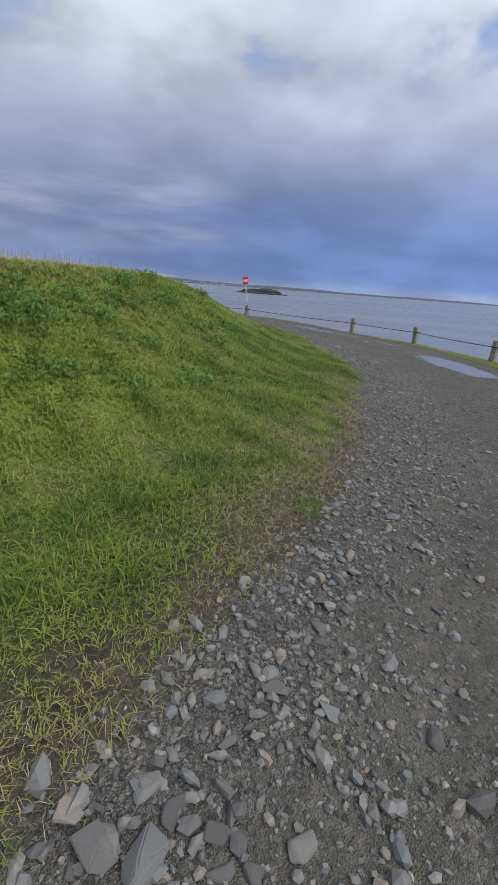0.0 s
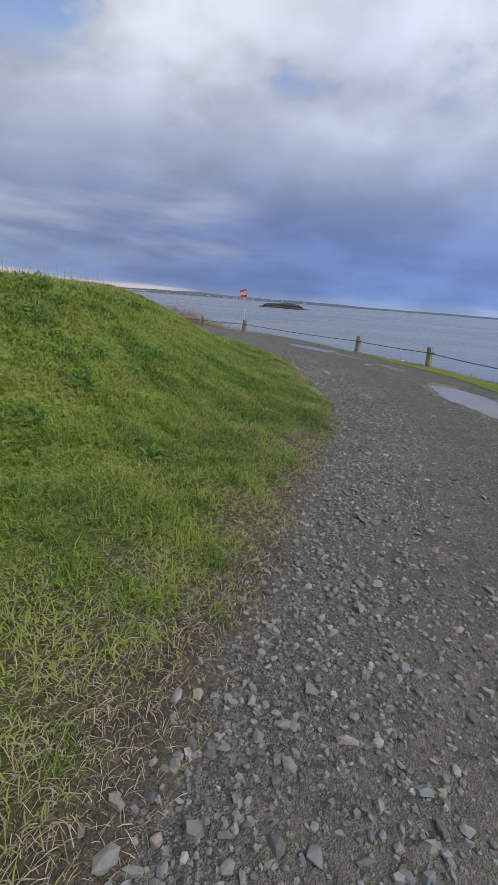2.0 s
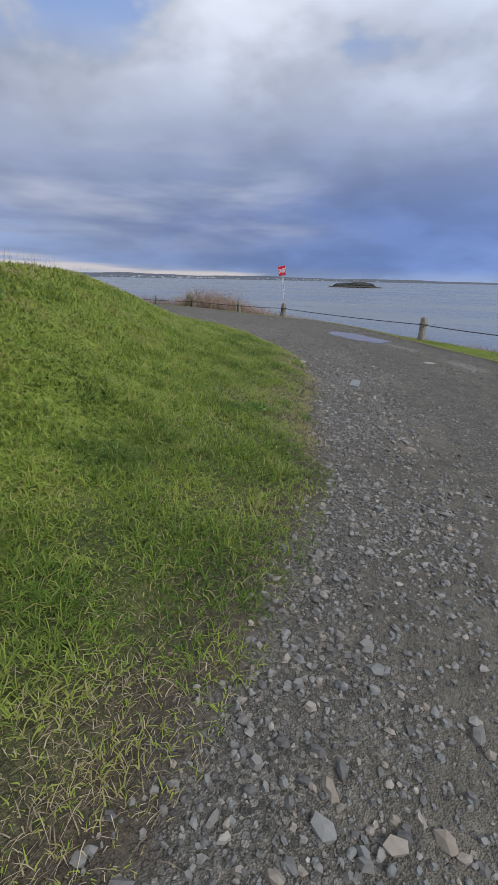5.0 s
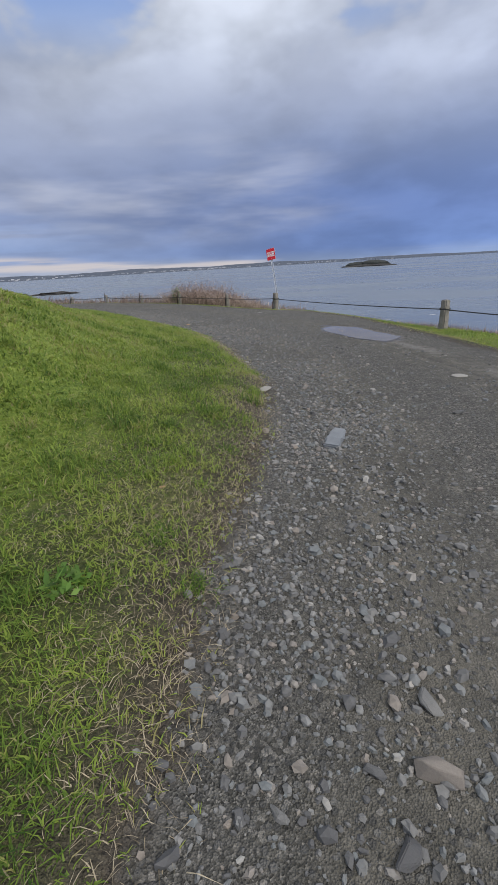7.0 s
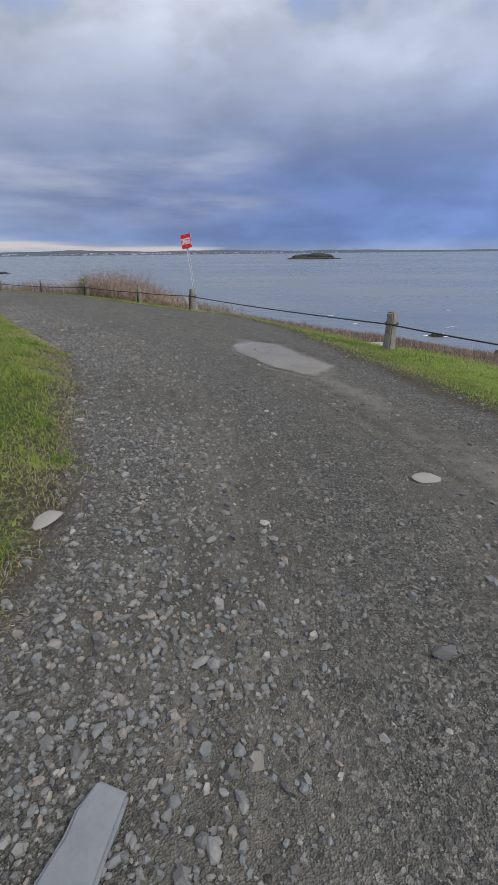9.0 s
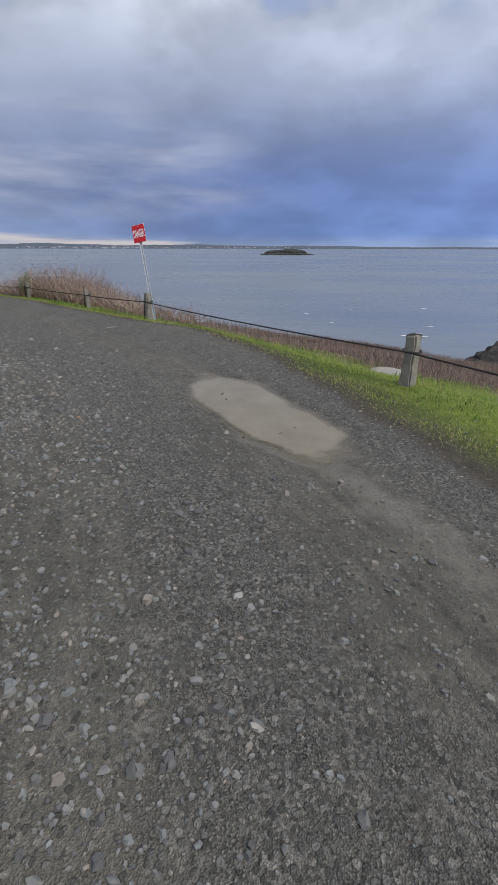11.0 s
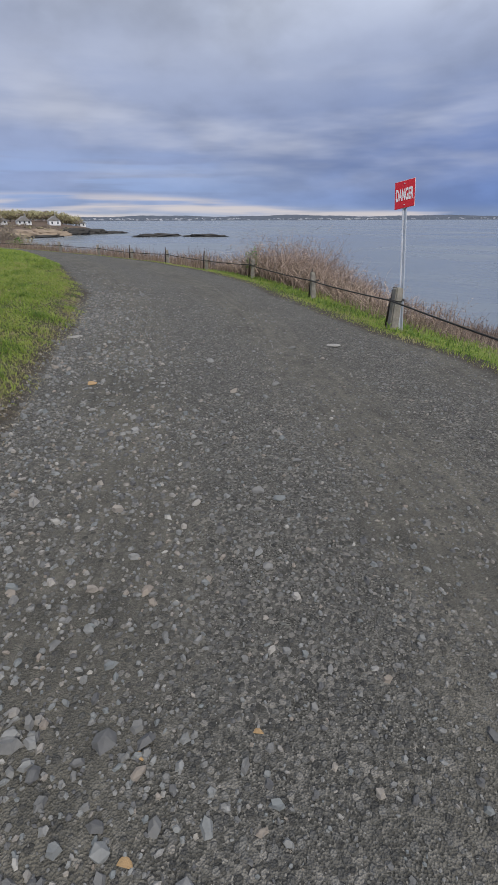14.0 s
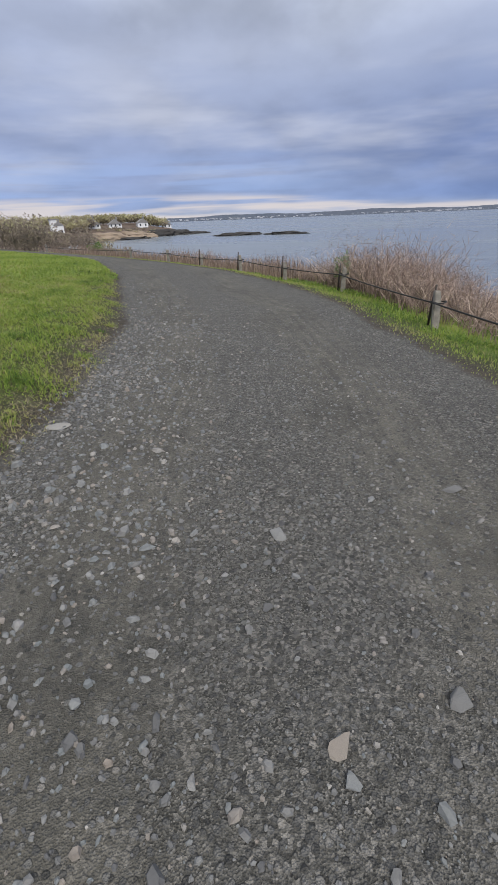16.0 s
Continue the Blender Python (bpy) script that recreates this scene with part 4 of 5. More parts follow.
for k in range(9):
    v, f0 = ico(3)
    v = v * (1 + 0.05 * np.sin(v[:, :1] * 3 + k) + 0.04 * np.sin(v[:, 1:2] * 5 + 2 * k))
    for _ in range(6):
        q = rng.normal(0, 1, 3)
        q /= np.linalg.norm(q)
        v -= np.clip(v @ q - rng.uniform(0.68, 0.85), 0, None)[:, None] * q * 0.85
    PALE_SHAPES.append(raw_mesh("stone", v * (1.15, 0.8, 0.5), f0, PALE, shade=True))


def stone(x, y, length, turn=None, flat_=1.0, label="grey angular stone lying on the gravel track", shape=None):
    ob = new("stone", (PALE_SHAPES if "pale" in label else SHAPES)[int(rng.integers(9)) if shape is None else shape])
    r = length / 2.3
    ob.matrix_world = pose(x, y, height(x, y) + r * 0.16 * flat_, rng.uniform(-8, 8), rng.uniform(-8, 8), rng.uniform(0, 360) if turn is None else turn) @ Matrix.Diagonal((r, r, r * flat_, 1))
    return tagged(ob, label, "stone", "loose stones on the track")


NEAR_STONES = [(1.68, 3.36, .15), (1.58, 3.17, .12), (1.35, 2.65, .15), (1.54, 2.58, .13), (1.89, 2.51, .12), (0.86, 2.13, .2), (1.01, 2.12, .22), (1.06, 2.22, .13), (1.17, 2.18, .12), (1.41, 2.17, .13), (0.97, 2.27, .13), (0.76, 2.2, .14), (1.2, 2.1, .1),
               (2.91, 7.25, .13), (3.04, 7.9, .09), (3.28, 7.56, .12), (2.72, 6.71, .07), (2.96, 6.8, .15), (3.05, 6.76, .12), (2.66, 6.66, .08)]
FAR_STONES = [(4.32, 14.56, .15), (2.53, 16.6, .14), (-.65, 22.65, .14), (2.95, 17.8, .1), (3.06, 17.83, .09), (-.36, 21.69, .09), (-.15, 23.57, .14), (3.58, 11.23, .1), (3.53, 11.85, .09), (3.74, 11.25, .2), (3.34, 11.07, .08), (3.75, 11.48, .13), (3.65, 11.06, .12),
              (1.12, 20.77, .11), (0.91, 20.5, .09), (1.14, 21.19, .11), (1.26, 20.77, .1), (3.05, 15.27, .09), (3.14, 15.27, .09), (2.96, 15.26, .08), (3.3, 15.13, .09), (3.32, 15.4, .08), (2.77, 15.53, .1), (2.8, 15.37, .1), (0.11, 22.01, .12), (0.18, 21.95, .08), (0.32, 22.38, .13)]
for sx, sy, sl in NEAR_STONES + FAR_STONES:
    stone(sx, sy, sl)
pale = "pale flat stone half sunk in the gravel track"
for sx, sy, sl, st in ((4.54, 15.97, .21, 10), (0.21, 23.93, .22, 140), (2.36, 15.15, .22, 70), (-2.78, 22.58, .2, 40)):
    stone(sx, sy, sl, st, 0.32, pale)
TAN_SHAPES = [q.copy() for q in SHAPES]
for q in TAN_SHAPES:
    q.materials[0] = TAN
for cx, cy, cl in ((1.57, 19.43, .045), (1.81, 19.67, .04), (1.71, 19.24, .05), (-1.12, 21.47, .15), (2.35, 12.5, .06)):
    ob = stone(cx, cy, cl, 30, 0.7, "orange-tan sandstone lump lying on the track")
    ob.data = TAN_SHAPES[int(rng.integers(7))]
bm = box_bm(0.38, 0.13, 0.04, 0.01, 2)
bmesh.ops.subdivide_edges(bm, edges=[e for e in bm.edges if e.calc_length() > 0.2], cuts=5)
for v in bm.verts:
    v.co.y *= 1.0 - 0.35 * abs(v.co.x + 0.06) / 0.45
    v.co += Vector((noise.noise(v.co * 11) * 0.01, noise.noise(v.co * 17) * 0.014, noise.noise(v.co * 13) * 0.006))
slab = part("stone", bm, SLATE)
slab.matrix_world = pose(3.27, 13.76, height(3.27, 13.76) - 0.004, 2, 0, 84)
tagged(slab, "long blue-grey slate slab lying on the track", "stone", "loose stones on the track")
stone(5.15, 22.9, .6, 15, 0.5, "large pale flat boulder in the grass beyond the fence")
CLODS = [q.copy() for q in SHAPES]
for q in CLODS:
    q.materials[0] = CLOD
for cx, cy, cl in ((3.2, 19.0, .05), (3.5, 19.1, .06), (2.93, 19.96, .05), (3.5, 18.8, .05), (2.86, 20.14, .06), (3.62, 19.25, .04), (3.25, 19.05, .03), (3.05, 19.7, .035)):
    ob = new("mud_clod", CLODS[int(rng.integers(7))])
    ob.matrix_world = pose(cx, cy, max(height(cx, cy), WATER_Z - 0.004), 0, 0, rng.uniform(0, 360)) @ Matrix.Diagonal((cl / 2, cl / 2, cl * 0.7, 1))
    tagged(ob, "dark clod of mud showing above the puddle water", "clod", "mud clods in the puddle")
# rubble heap where the walk begins, and a stony margin after it
for k in range(85):
    t = rng.uniform(0, 1)
    sy = 1.2 + 2.4 * t
    ex = np.interp(sy, [1.2, 2.3, 3.3, 4.6], [0.4, 0.75, 1.25, 1.95])
    stone(ex + rng.uniform(-0.02, 0.75) * (1 - 0.45 * t), sy, np.clip(rng.lognormal(-2.6, 0.35), 0.045, 0.15) * (1.15 - 0.45 * t))
for k in range(60):
    sy = rng.uniform(4.5, 17.5)
    ex = np.interp(sy, [4.6, 6.4, 7.4, 9.2, 10.6, 12, 14, 15.5, 17.7], [1.95, 2.45, 2.6, 3.0, 3.1, 2.88, 2.7, 2.35, 1.25])
    stone(ex + abs(rng.normal(0.25, 0.4)), sy, rng.uniform(0.045, 0.1))
for k in range(26):
    stone(rng.uniform(-0.6, 1.6), rng.uniform(20.5, 23.5), rng.uniform(0.04, 0.08))


# ---- rope fence ----
fence = tagged(new("rope_fence"), "weathered grey wooden posts joined by a black rope", "fence")
ROPE_Z = 0.43
tops = []


def post_mesh(tall, wide):
    bm = bmesh.new()
    bmesh.ops.create_cube(bm, size=1, matrix=Matrix.Translation((0, 0, tall / 2 - 0.1)) @ Matrix.Diagonal((wide, wide * 0.92, tall + 0.2, 1)))
    bmesh.ops.subdivide_edges(bm, edges=[e for e in bm.edges if abs(e.verts[0].co.z - e.verts[1].co.z) > 0.2], cuts=6)
    bmesh.ops.bevel(bm, geom=[e for e in bm.edges], offset=wide * 0.13, segments=2, affect="EDGES")
    for v in bm.verts:
        d = noise.noise(v.co * 7 + Vector((tall * 9, 0, 0)))
        v.co.x += d * 0.012 * (1 if v.co.x > 0 else -1)
        v.co.y += noise.noise(v.co * 9) * 0.012
        s = 1.05 - 0.12 * (v.co.z + 0.2) / tall
        v.co.x, v.co.y = v.co.x * s, v.co.y * s
        if v.co.z > tall * 0.8:
            v.co.z += noise.noise(v.co * 14) * 0.03 - 0.12 * abs(v.co.x)
    return bm


for k, (px, py) in enumerate(POSTS):
    pz = height(px, py)
    tall = 0.62 if k < 5 else 0.54 if k not in (7, 9) else 0.46
    p = part("post", post_mesh(tall * (1 + 0.05 * math.sin(k * 3.1)), 0.17 if k < 4 else 0.14 if k == 4 else 0.105), WOOD, fence)
    lean = (5.0, -3.0) if k == 3 else (3 * math.sin(k * 2.3), 3 * math.cos(k * 1.9))
    p.matrix_world = pose(px, py, pz, lean[1], lean[0], 40 + 9 * math.sin(k * 5))
    a, b2 = POSTS[max(k - 1, 0)], POSTS[min(k + 1, len(POSTS) - 1)]
    t = Vector((b2[0] - a[0], b2[1] - a[1], 0)).normalized()
    tops.append(Vector((px, py, pz + ROPE_Z * tall / 0.62)) + Vector((-t.y, t.x, 0)) * 0.105)
for k, (a, b2) in enumerate(zip(tops, tops[1:])):
    span = (b2 - a).length
    pts = [a.lerp(b2, q / 14) + Vector((0, 0, -0.005 * span * 4 * (q / 14) * (1 - q / 14))) for q in range(15)]
    part("rope", tube_bm(pts, 0.0115, 7), ROPE, fence, "black rope sagging slightly between posts")
for k in range(1, len(tops)):
    bm = bmesh.new()
    q = Vector((POSTS[k][0], POSTS[k][1], tops[k].z))
    part("rope_loop", tube_bm([q + Vector((math.cos(s * math.pi / 5) * 0.113, math.sin(s * math.pi / 5) * 0.113, 0.008 * math.sin(s * 2))) for s in range(11)], 0.011, 6), ROPE, fence, "rope wound round a post")
for k in (4, 5, 6, 7, 8, 9):
    px, py = POSTS[k]
    t = (Vector((*POSTS[k + 1], 0)) - Vector((px, py, 0))).normalized() * 0.16
    q = Vector((px, py, height(px, py))) + t
    part("iron_stake", tube_bm([q + Vector((-0.02, 0, -0.1)), q + Vector((0, 0, 0.3)), q + Vector((0.03, 0.01, 0.6))], [0.02, 0.02, 0.017], 6), IRON, fence, "rusty iron stake beside a post")

# ---- danger sign ----
base = Vector((0.4, 26.13, height(0.4, 26.13)))
top = Vector((0.06, 26.5, 1.85))
sign = tagged(new("danger_sign"), "red enamel danger sign on a leaning white steel post", "sign")
sign.matrix_world = Matrix.Translation(base)
up = (top - base).normalized()
facing = Vector((-0.16, -0.98, 0))
right = facing.cross(up).normalized() * -1
facing = right.cross(up).normalized()
if facing.y > 0:
    facing, right = -facing, -right
R3 = Matrix((right, up, facing)).transposed().to_4x4()
length = (top - base).length
M = R3


def channel_bm(l):
    """A U-shaped steel channel standing along y, with bolt heads."""
    bm = bmesh.new()
    for ax, aw, az, ad in ((0, 0.036, 0, 0.004), (-0.02, 0.004, 0.012, 0.028), (0.02, 0.004, 0.012, 0.028), (-0.028, 0.014, 0.026, 0.004), (0.028, 0.014, 0.026, 0.004)):
        bmesh.ops.create_cube(bm, size=1, matrix=Matrix.Translation((ax, l / 2 - 0.1, az - 0.03)) @ Matrix.Diagonal((aw, l + 0.2, ad, 1)))
    return bm


def under(ob, m):
    ob.matrix_local = m
    return ob


under(part("signpost", channel_bm(length - 0.03), STEEL, sign, "white-painted steel channel post"), M)
bw, bh = 0.31, 0.37
bm = box_bm(bw, bh, 0.004, 0.0015)
panel = under(part("panel", bm, WHITE, sign, "white-edged sign panel"), M @ Matrix.Translation((0, length - bh / 2, 0.004)))
bm = bmesh.new()
for oy, hh in ((0.0, bh - 0.008),):
    bmesh.ops.create_cube(bm, size=1, matrix=Matrix.Translation((0, oy, 0.0065)) @ Matrix.Diagonal((bw - 0.008, hh, 0.003, 1)))
part("red_face", bm, RED, panel, "glossy red enamel face")
fc = bpy.data.curves.new("lettering", "FONT")
fc.body, fc.align_x, fc.align_y, fc.extrude, fc.offset = "DANGER", "CENTER", "CENTER", 0.001, 0.028
tmp = bpy.data.objects.new("lettering_source", fc)
scene.collection.objects.link(tmp)
bpy.context.view_layer.update()
me = bpy.data.meshes.new_from_object(tmp.evaluated_get(bpy.context.evaluated_depsgraph_get()))
bpy.data.objects.remove(tmp)
cs = np.array([v.co[:] for v in me.vertices])
lo, hi = cs.min(0), cs.max(0)
sxk, syk = 0.265 / (hi[0] - lo[0]), 0.165 / (hi[1] - lo[1])
for v in me.vertices:
    v.co = ((v.co.x - (lo[0] + hi[0]) / 2) * sxk, (v.co.y - (lo[1] + hi[1]) / 2) * syk, 0.0095 + v.co.z)
me.materials.clear()
me.materials.append(WHITE)
word = new("lettering", me)
word.parent = panel
tagged(word, "white capital letters")
for oy in (-0.14, 0.14):
    bm = bmesh.new()
    bmesh.ops.create_cone(bm, cap_ends=True, segments=6, radius1=0.008, radius2=0.007, depth=0.008, matrix=Matrix.Translation((0, oy, 0.012)))
    part("bolt", bm, STEEL, panel)


# ---- shore rocks, reef, island ----
def mound(name, x, y, z, rx, ry, rz, mat, label, category, turn=0, rough=0.35, freq=2.2, seg=26, seed=0.0):
    """A rough rock or islet rising from its base level."""
    bm = bmesh.new()
    bmesh.ops.create_icosphere(bm, subdivisions=4, radius=1)
    for v in bm.verts:
        q = v.co * freq + Vector((seed, seed * 2, 0))
        v.co *= 1 + rough * (noise.noise(q) + 0.5 * noise.noise(q * 2.3) + 0.25 * noise.noise(q * 5))
        v.co = Vector((v.co.x * rx, v.co.y * ry, v.co.z * rz))
    ob = part(name, bm, mat)
    ob.matrix_world = pose(x, y, z, 0, 0, turn)
    return tagged(ob, label, category)


mound("shore_rock", 21.5, 55, SEA_Z - 0.4, 3.0, 2.2, 1.8, ROCK, "dark wet rock outcrop at the water's edge", "rock", 20, seed=1)
mound("shore_rock", 26.0, 55, SEA_Z - 0.4, 3.0, 2.6, 1.5, ROCK, "dark wet rock outcrop at the water's edge", "rock", 70, seed=2)
mound("shore_rock", 11.2, 58, SEA_Z - 0.2, 1.8, 0.9, 0.9, ROCK, "small dark rock in the shallow water", "rock", 10, seed=3)
mound("shore_rock", 17.4, 67, SEA_Z, 0.8, 0.5, 0.3, ROCK, "small dark rock in the shallow water", "rock", 0, seed=4)
for k, (fx, fy, fr) in enumerate(((16.5, 67.2, 0.55), (18.4, 66.6, 0.5), (18.3, 68.6, 0.35), (21, 74, 0.4), (20.2, 73.5, 0.3), (9, 76, 0.35), (2, 60, 0.28), (-6, 64, 0.3), (13, 90, 0.5), (6, 84, 0.4), (25, 92, 0.5), (-18, 52, 0.4), (-14, 60, 0.35))):
    bm = bmesh.new()
    bmesh.ops.create_circle(bm, cap_ends=True, segments=18, radius=1)
    for v in bm.verts:
        v.co *= 1 + 0.5 * noise.noise(v.co * 2 + Vector((k, k, 0)))
        v.co = Vector((v.co.x * fr, v.co.y * fr * 0.35, 0.02 * noise.noise(v.co * 3)))
    f = part("foam_patch", bm, FOAM)
    f.location = (fx, fy, SEA_Z + 0.04)
    tagged(f, "white foam where a wave breaks", "foam", "breaking waves")
mound("reef", -194, 225, SEA_Z - 0.1, 13, 4, 1.7, ROCK, "low black reef breaking the water", "reef", 55, seed=5)
mound("reef", -168, 237, SEA_Z - 0.1, 13, 3.5, 1.4, ROCK, "low black reef breaking the water", "reef", 28, seed=6)
mound("island", -4, 664, SEA_Z - 0.5, 31, 12, 7.2, ISLE, "low rocky island with a turf top", "island", 0, 0.22, 1.6, seed=7)
mound("island_ledge", -4, 655, SEA_Z - 0.3, 35, 9, 2.6, ROCK, "dark rock ledge round the island", "rock", 0, 0.2, 3, seed=8)

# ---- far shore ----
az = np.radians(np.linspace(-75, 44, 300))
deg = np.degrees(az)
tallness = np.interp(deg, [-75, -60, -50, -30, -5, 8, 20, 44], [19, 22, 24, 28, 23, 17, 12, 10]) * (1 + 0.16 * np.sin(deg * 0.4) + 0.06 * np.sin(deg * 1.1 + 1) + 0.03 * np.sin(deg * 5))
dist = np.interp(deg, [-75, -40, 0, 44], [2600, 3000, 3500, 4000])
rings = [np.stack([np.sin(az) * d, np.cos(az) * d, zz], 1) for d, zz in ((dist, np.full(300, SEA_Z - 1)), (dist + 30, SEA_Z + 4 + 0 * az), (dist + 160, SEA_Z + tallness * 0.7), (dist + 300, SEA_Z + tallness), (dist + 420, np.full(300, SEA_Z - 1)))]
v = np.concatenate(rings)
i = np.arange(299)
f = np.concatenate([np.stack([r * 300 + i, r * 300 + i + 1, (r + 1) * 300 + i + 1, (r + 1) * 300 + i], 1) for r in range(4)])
# no haze in the air here: COAST carries it as colour
tagged(new("backdrop", raw_mesh("backdrop", v, f, COAST, shade=True)), "shore of low hills across the bay, distance haze painted in as blue-grey", "shore", kind="structure")
bm = bmesh.new()
for k in range(420):
    d = float(rng.choice([rng.uniform(-62, -5), rng.uniform(-62, -5), rng.uniform(-30, 2), rng.uniform(-60, -40)]))
    q = rng.uniform(0, 1)
    dd = float(np.interp(d, [-75, -40, 0, 44], [2600, 3000, 3500, 4000])) + 18 + q * 70
    zz = SEA_Z + 1 + q * 7
    w, h = rng.uniform(5, 18), rng.uniform(3, 6) * (1.7 if rng.uniform() < 0.08 else 1)
    bmesh.ops.create_cube(bm, size=1, matrix=Matrix.Translation((math.sin(radians(d)) * dd, math.cos(radians(d)) * dd, zz + h / 2)) @ pose(0, 0, 0, 0, 0, -d) @ Matrix.Diagonal((w, 10, h, 1)))
tagged(part("far_town", bm, FARTOWN), "pale houses strung along the far shore", "houses", kind="stuff")


# ---- headland with houses and woods ----
def house(x, y, w, d, h, turn, label, tower=False):
    z = height(x, y) - 0.3
    ob = tagged(new("house"), label, "house", "houses on the headland")
    ob.matrix_world = pose(x, y, z, 0, 0, turn)
    part("wall", box_bm(w, d, h, 0.03), CLAPBOARD, ob)
    bm = bmesh.new()
    o, r = 0.4, w * 0.36
    pr = [bm.verts.new(p) for p in ((-w / 2 - o, -d / 2 - o, h), (w / 2 + o, -d / 2 - o, h), (0, -d / 2 - o, h + r), (-w / 2 - o, d / 2 + o, h), (w / 2 + o, d / 2 + o, h), (0, d / 2 + o, h + r))]
    for q in ((0, 1, 2), (3, 5, 4), (0, 2, 5, 3), (1, 4, 5, 2), (0, 3, 4, 1)):
        bm.faces.new([pr[j] for j in q])
    roof = part("roof", bm, SHINGLE, ob, "grey shingled gable roof")
    part("chimney", box_bm(0.8, 0.8, r * 0.9 + 1, 0.03, at=(w * 0.2, d * 0.15, h + r * 0.2)), SHINGLE, roof)
    for fl in range(max(1, int(h // 2.8))):
        for c in range(max(2, int(w // 2.6))):
            wx = -w / 2 + (c + 0.5) * w / max(2, int(w // 2.6))
            win = part("window", box_bm(1.15, 0.12, 1.5, 0.02, at=(wx, -d / 2 - 0.02, 0.9 + fl * 2.8)), CLAPBOARD, ob)
            part("pane", box_bm(0.95, 0.06, 1.3, 0.0, at=(wx, -d / 2 - 0.08, 1.0 + fl * 2.8)), DARKGLASS, win)
    if tower:
        tw = part("tower", box_bm(3.4, 3.4, h + 2.6, 0.04, at=(-w * 0.42, -d * 0.2, 0)), CLAPBOARD, ob)
        part("tower_cap", box_bm(4.0, 4.0, 0.6, 0.1, at=(-w * 0.42, -d * 0.2, h + 2.6)), SHINGLE, tw)


def polar(a, d):
    return 0.46 + math.sin(radians(a)) * d, 21.3 + math.cos(radians(a)) * d


for a, d, w, dp, h, label, tw in ((-63.6, 285, 5.2, 5, 4.6, "white clapboard house with a square tower", True), (-60.2, 322, 11, 5, 2.2, "long low white cottage", False),
                                  (-57.6, 330, 8, 5, 2.2, "low white cottage with a grey roof", False), (-54.6, 342, 7, 6, 2.9, "white gabled house on the point", False), (-51.9, 364, 6, 5, 2.4, "small pale house near the point", False)):
    hx, hy = polar(a, d)
    house(hx, hy, w, dp, h, 180 - a + 180 + 12, label, tw)


def woods(name, spots, tall, wide, leaves, leaf, tint, label):
    """Bare and budding trees: trunk, forked limbs and a loose crown of small leaf clumps."""
    V, F, T = [], [], []
    c = 0
    for (x, y) in spots:
        z, h = height(x, y) - 0.2, tall * rng.uniform(0.75, 1.15)
        w = wide * rng.uniform(0.75, 1.25)
        tn = float(np.clip(rng.normal(tint, 0.15), 0.05, 1))
        for q in range(5):
            a = rng.uniform(0, 6.28)
            p0, p1 = np.array((x, y, z + h * 0.25 * (q > 0))), np.array((x + math.cos(a) * w * 0.3 * (q > 0), y + math.sin(a) * w * 0.3 * (q > 0), z + h * (0.5 if q == 0 else 0.85)))
            s = np.array((0.02 * h * (1.2 if q == 0 else 0.6), 0.01 * h, 0))
            V.append(np.stack([p0 - s, p0 + s, p1]))
            F.append(np.array([[0, 1, 2]]) + c)
            T.append(np.full(3, 0.1))
            c += 3
        d = rng.normal(0, 1, (leaves, 3))
        d /= np.linalg.norm(d, axis=1)[:, None]
        p = d * rng.uniform(0.45, 1.0, (leaves, 1)) * (w / 2, w / 2, h * 0.36) * (1 + 0.3 * np.sin(d[:, :1] * 6 + x) * np.cos(d[:, 2:] * 5)) + (x, y, z + h * 0.62)
        u, q2 = rng.normal(0, leaf, (leaves, 3)), rng.normal(0, leaf, (leaves, 3))
        V.append(np.stack([p - u, p + u, p + q2], 1).reshape(-1, 3))
        F.append(np.arange(leaves * 3).reshape(-1, 3) + c)
        T.append(np.repeat(np.clip(tn + rng.normal(0, 0.12, leaves) + 0.15 * d[:, 2], 0, 1), 3))
        c += leaves * 3
    return tagged(new(name, raw_mesh(name, np.concatenate(V), np.concatenate(F), WOODS, [("tint", np.concatenate(T))])), label, "woods", kind="stuff")


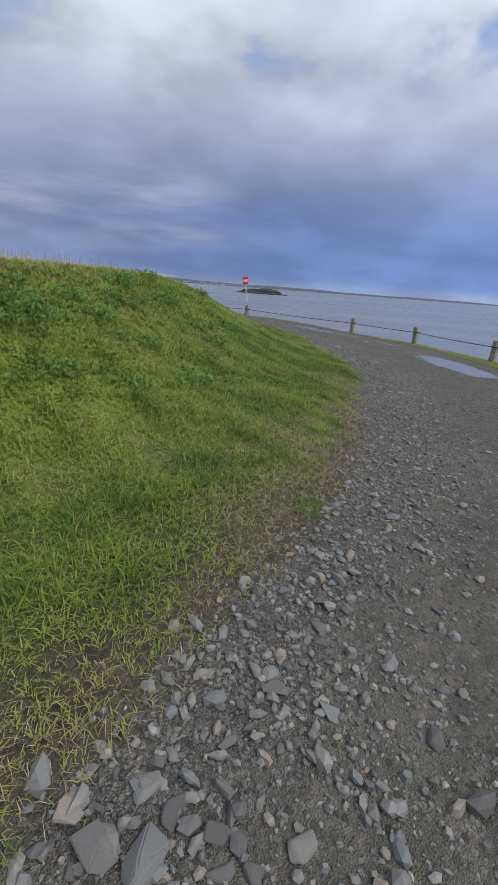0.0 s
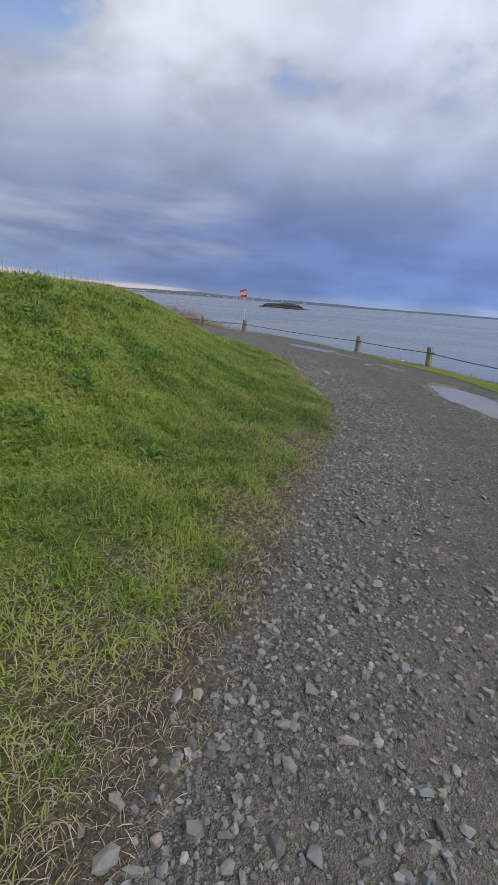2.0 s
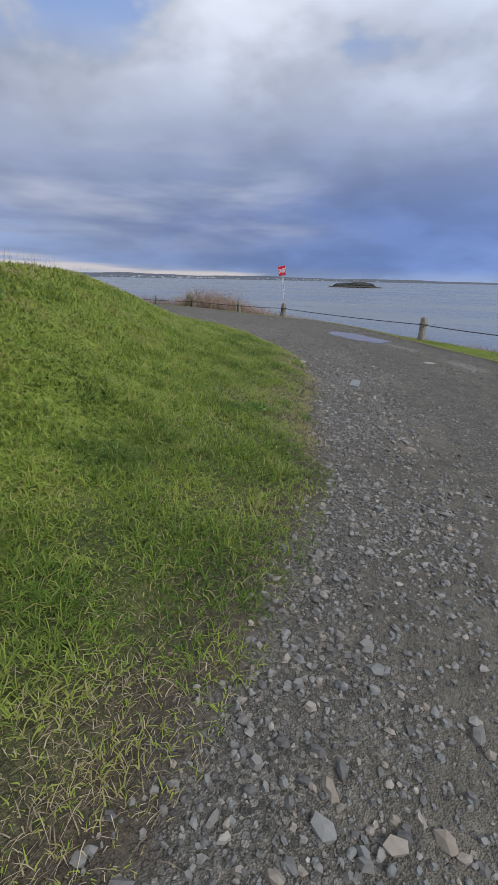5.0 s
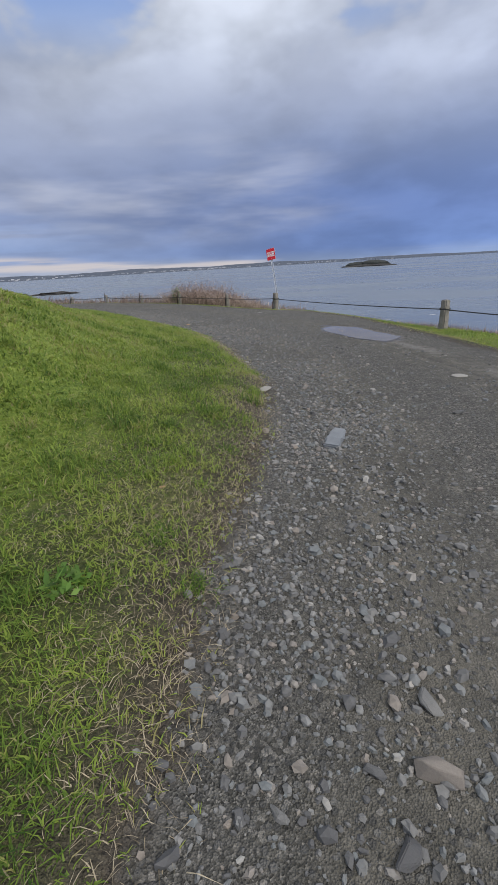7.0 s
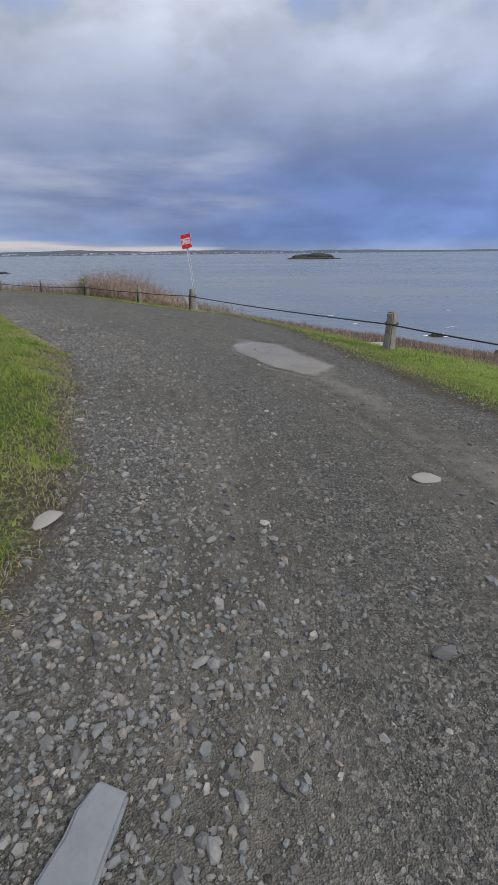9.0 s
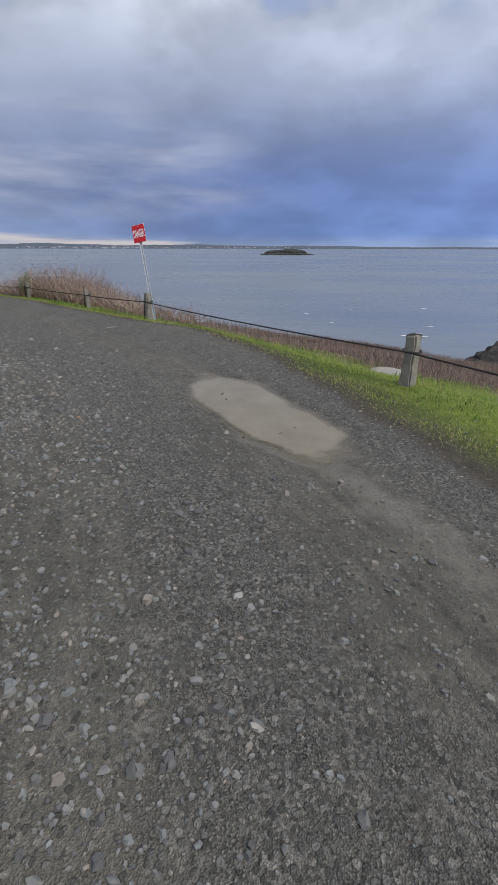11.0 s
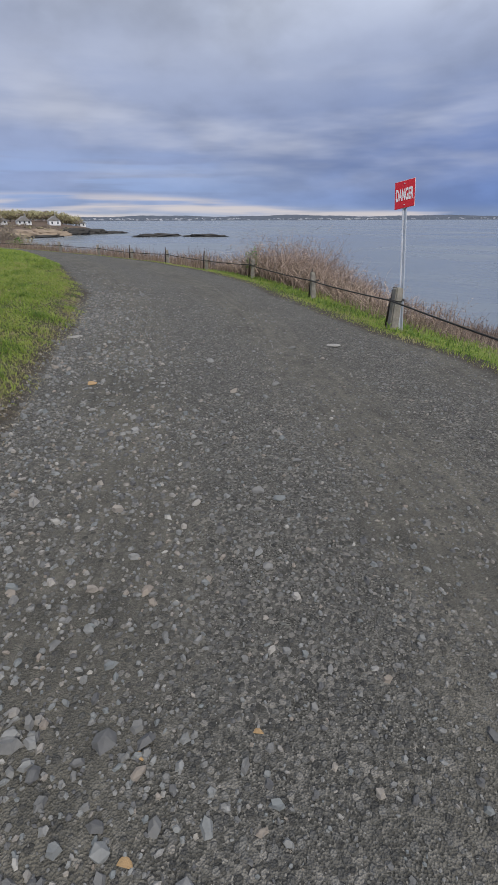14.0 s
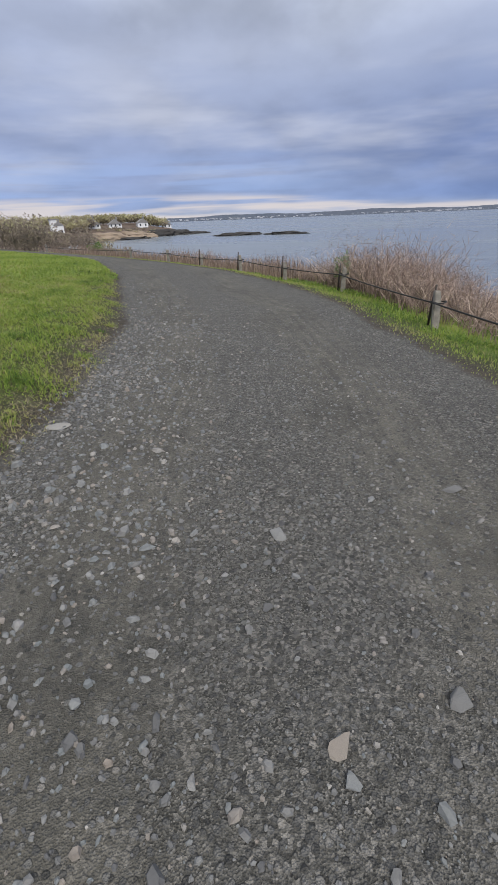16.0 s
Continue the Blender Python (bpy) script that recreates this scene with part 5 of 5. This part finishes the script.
belt = [polar(rng.uniform(-78, -64.8), rng.uniform(215, 280)) for _ in range(70)] + [polar(rng.uniform(-61.8, -52), rng.uniform(352, 390)) for _ in range(85)] + [polar(rng.uniform(-66, -60), rng.uniform(290, 340)) for _ in range(26)]
low_scrub = [polar(rng.uniform(-80, -66), rng.uniform(95, 230)) for _ in range(150)] + [polar(rng.uniform(-69, -61), rng.uniform(225, 275)) for _ in range(60)]
woods("headland_scrub", low_scrub, 2.4, 5.5, 90, 0.28, 0.34, "low brown scrub covering the headland")
woods("shore_scrub", [polar(rng.uniform(-61.5, -51.5), rng.uniform(308, 330)) for _ in range(50)], 1.3, 4.0, 50, 0.25, 0.4, "low scrub in front of the far cottages")
woods("far_woods", belt, 6.8, 7.5, 230, 0.4, 0.62, "budding yellow-green and brown woods on the headland")
thick = [polar(rng.uniform(-77, -57), rng.uniform(38, 60)) for _ in range(60)]
woods("bare_thicket", thick, 2.6, 2.8, 420, 0.06, 0.2, "bare grey-brown thicket beyond the end of the fence")
for a, d, r in ((-57.6, 40, 1.0), (-60, 42, 0.8)):
    qx, qy = polar(a, d)
    leaf_mass("evergreen_shrub", qx, qy, height(qx, qy) + r * 0.7, r * 1.2, r, r * 0.9, 900, 0.12, 0.3, LEAF, "dark green shrub by the end of the fence", "shrub")
for k, (a, d, rx, ry, rz, mt, lb) in enumerate(((-59, 292, 16, 7, 4.2, BANK, "sandy eroded bank above the beach"), (-56, 312, 15, 7, 4.0, BANK, "sandy eroded bank above the beach"), (-53.4, 330, 14, 7, 4.4, ROCK, "dark rock ledge running into the sea"),
                                                (-50.8, 345, 13, 6, 3.2, ROCK, "dark rock ledge running into the sea"), (-48.6, 355, 10, 4, 1.6, ROCK, "dark rock ledge running into the sea"), (-56.5, 292, 15, 4, 1.3, ROCK, "dark rock ledge running into the sea"))):
    qx, qy = polar(a, d)
    mound("shore_bank" if mt == BANK else "rock_ledge", qx, qy, SEA_Z, rx, ry, rz, mt, lb, "bank" if mt == BANK else "rock", -a + 8, 0.25, 2.0, seed=11 + k)
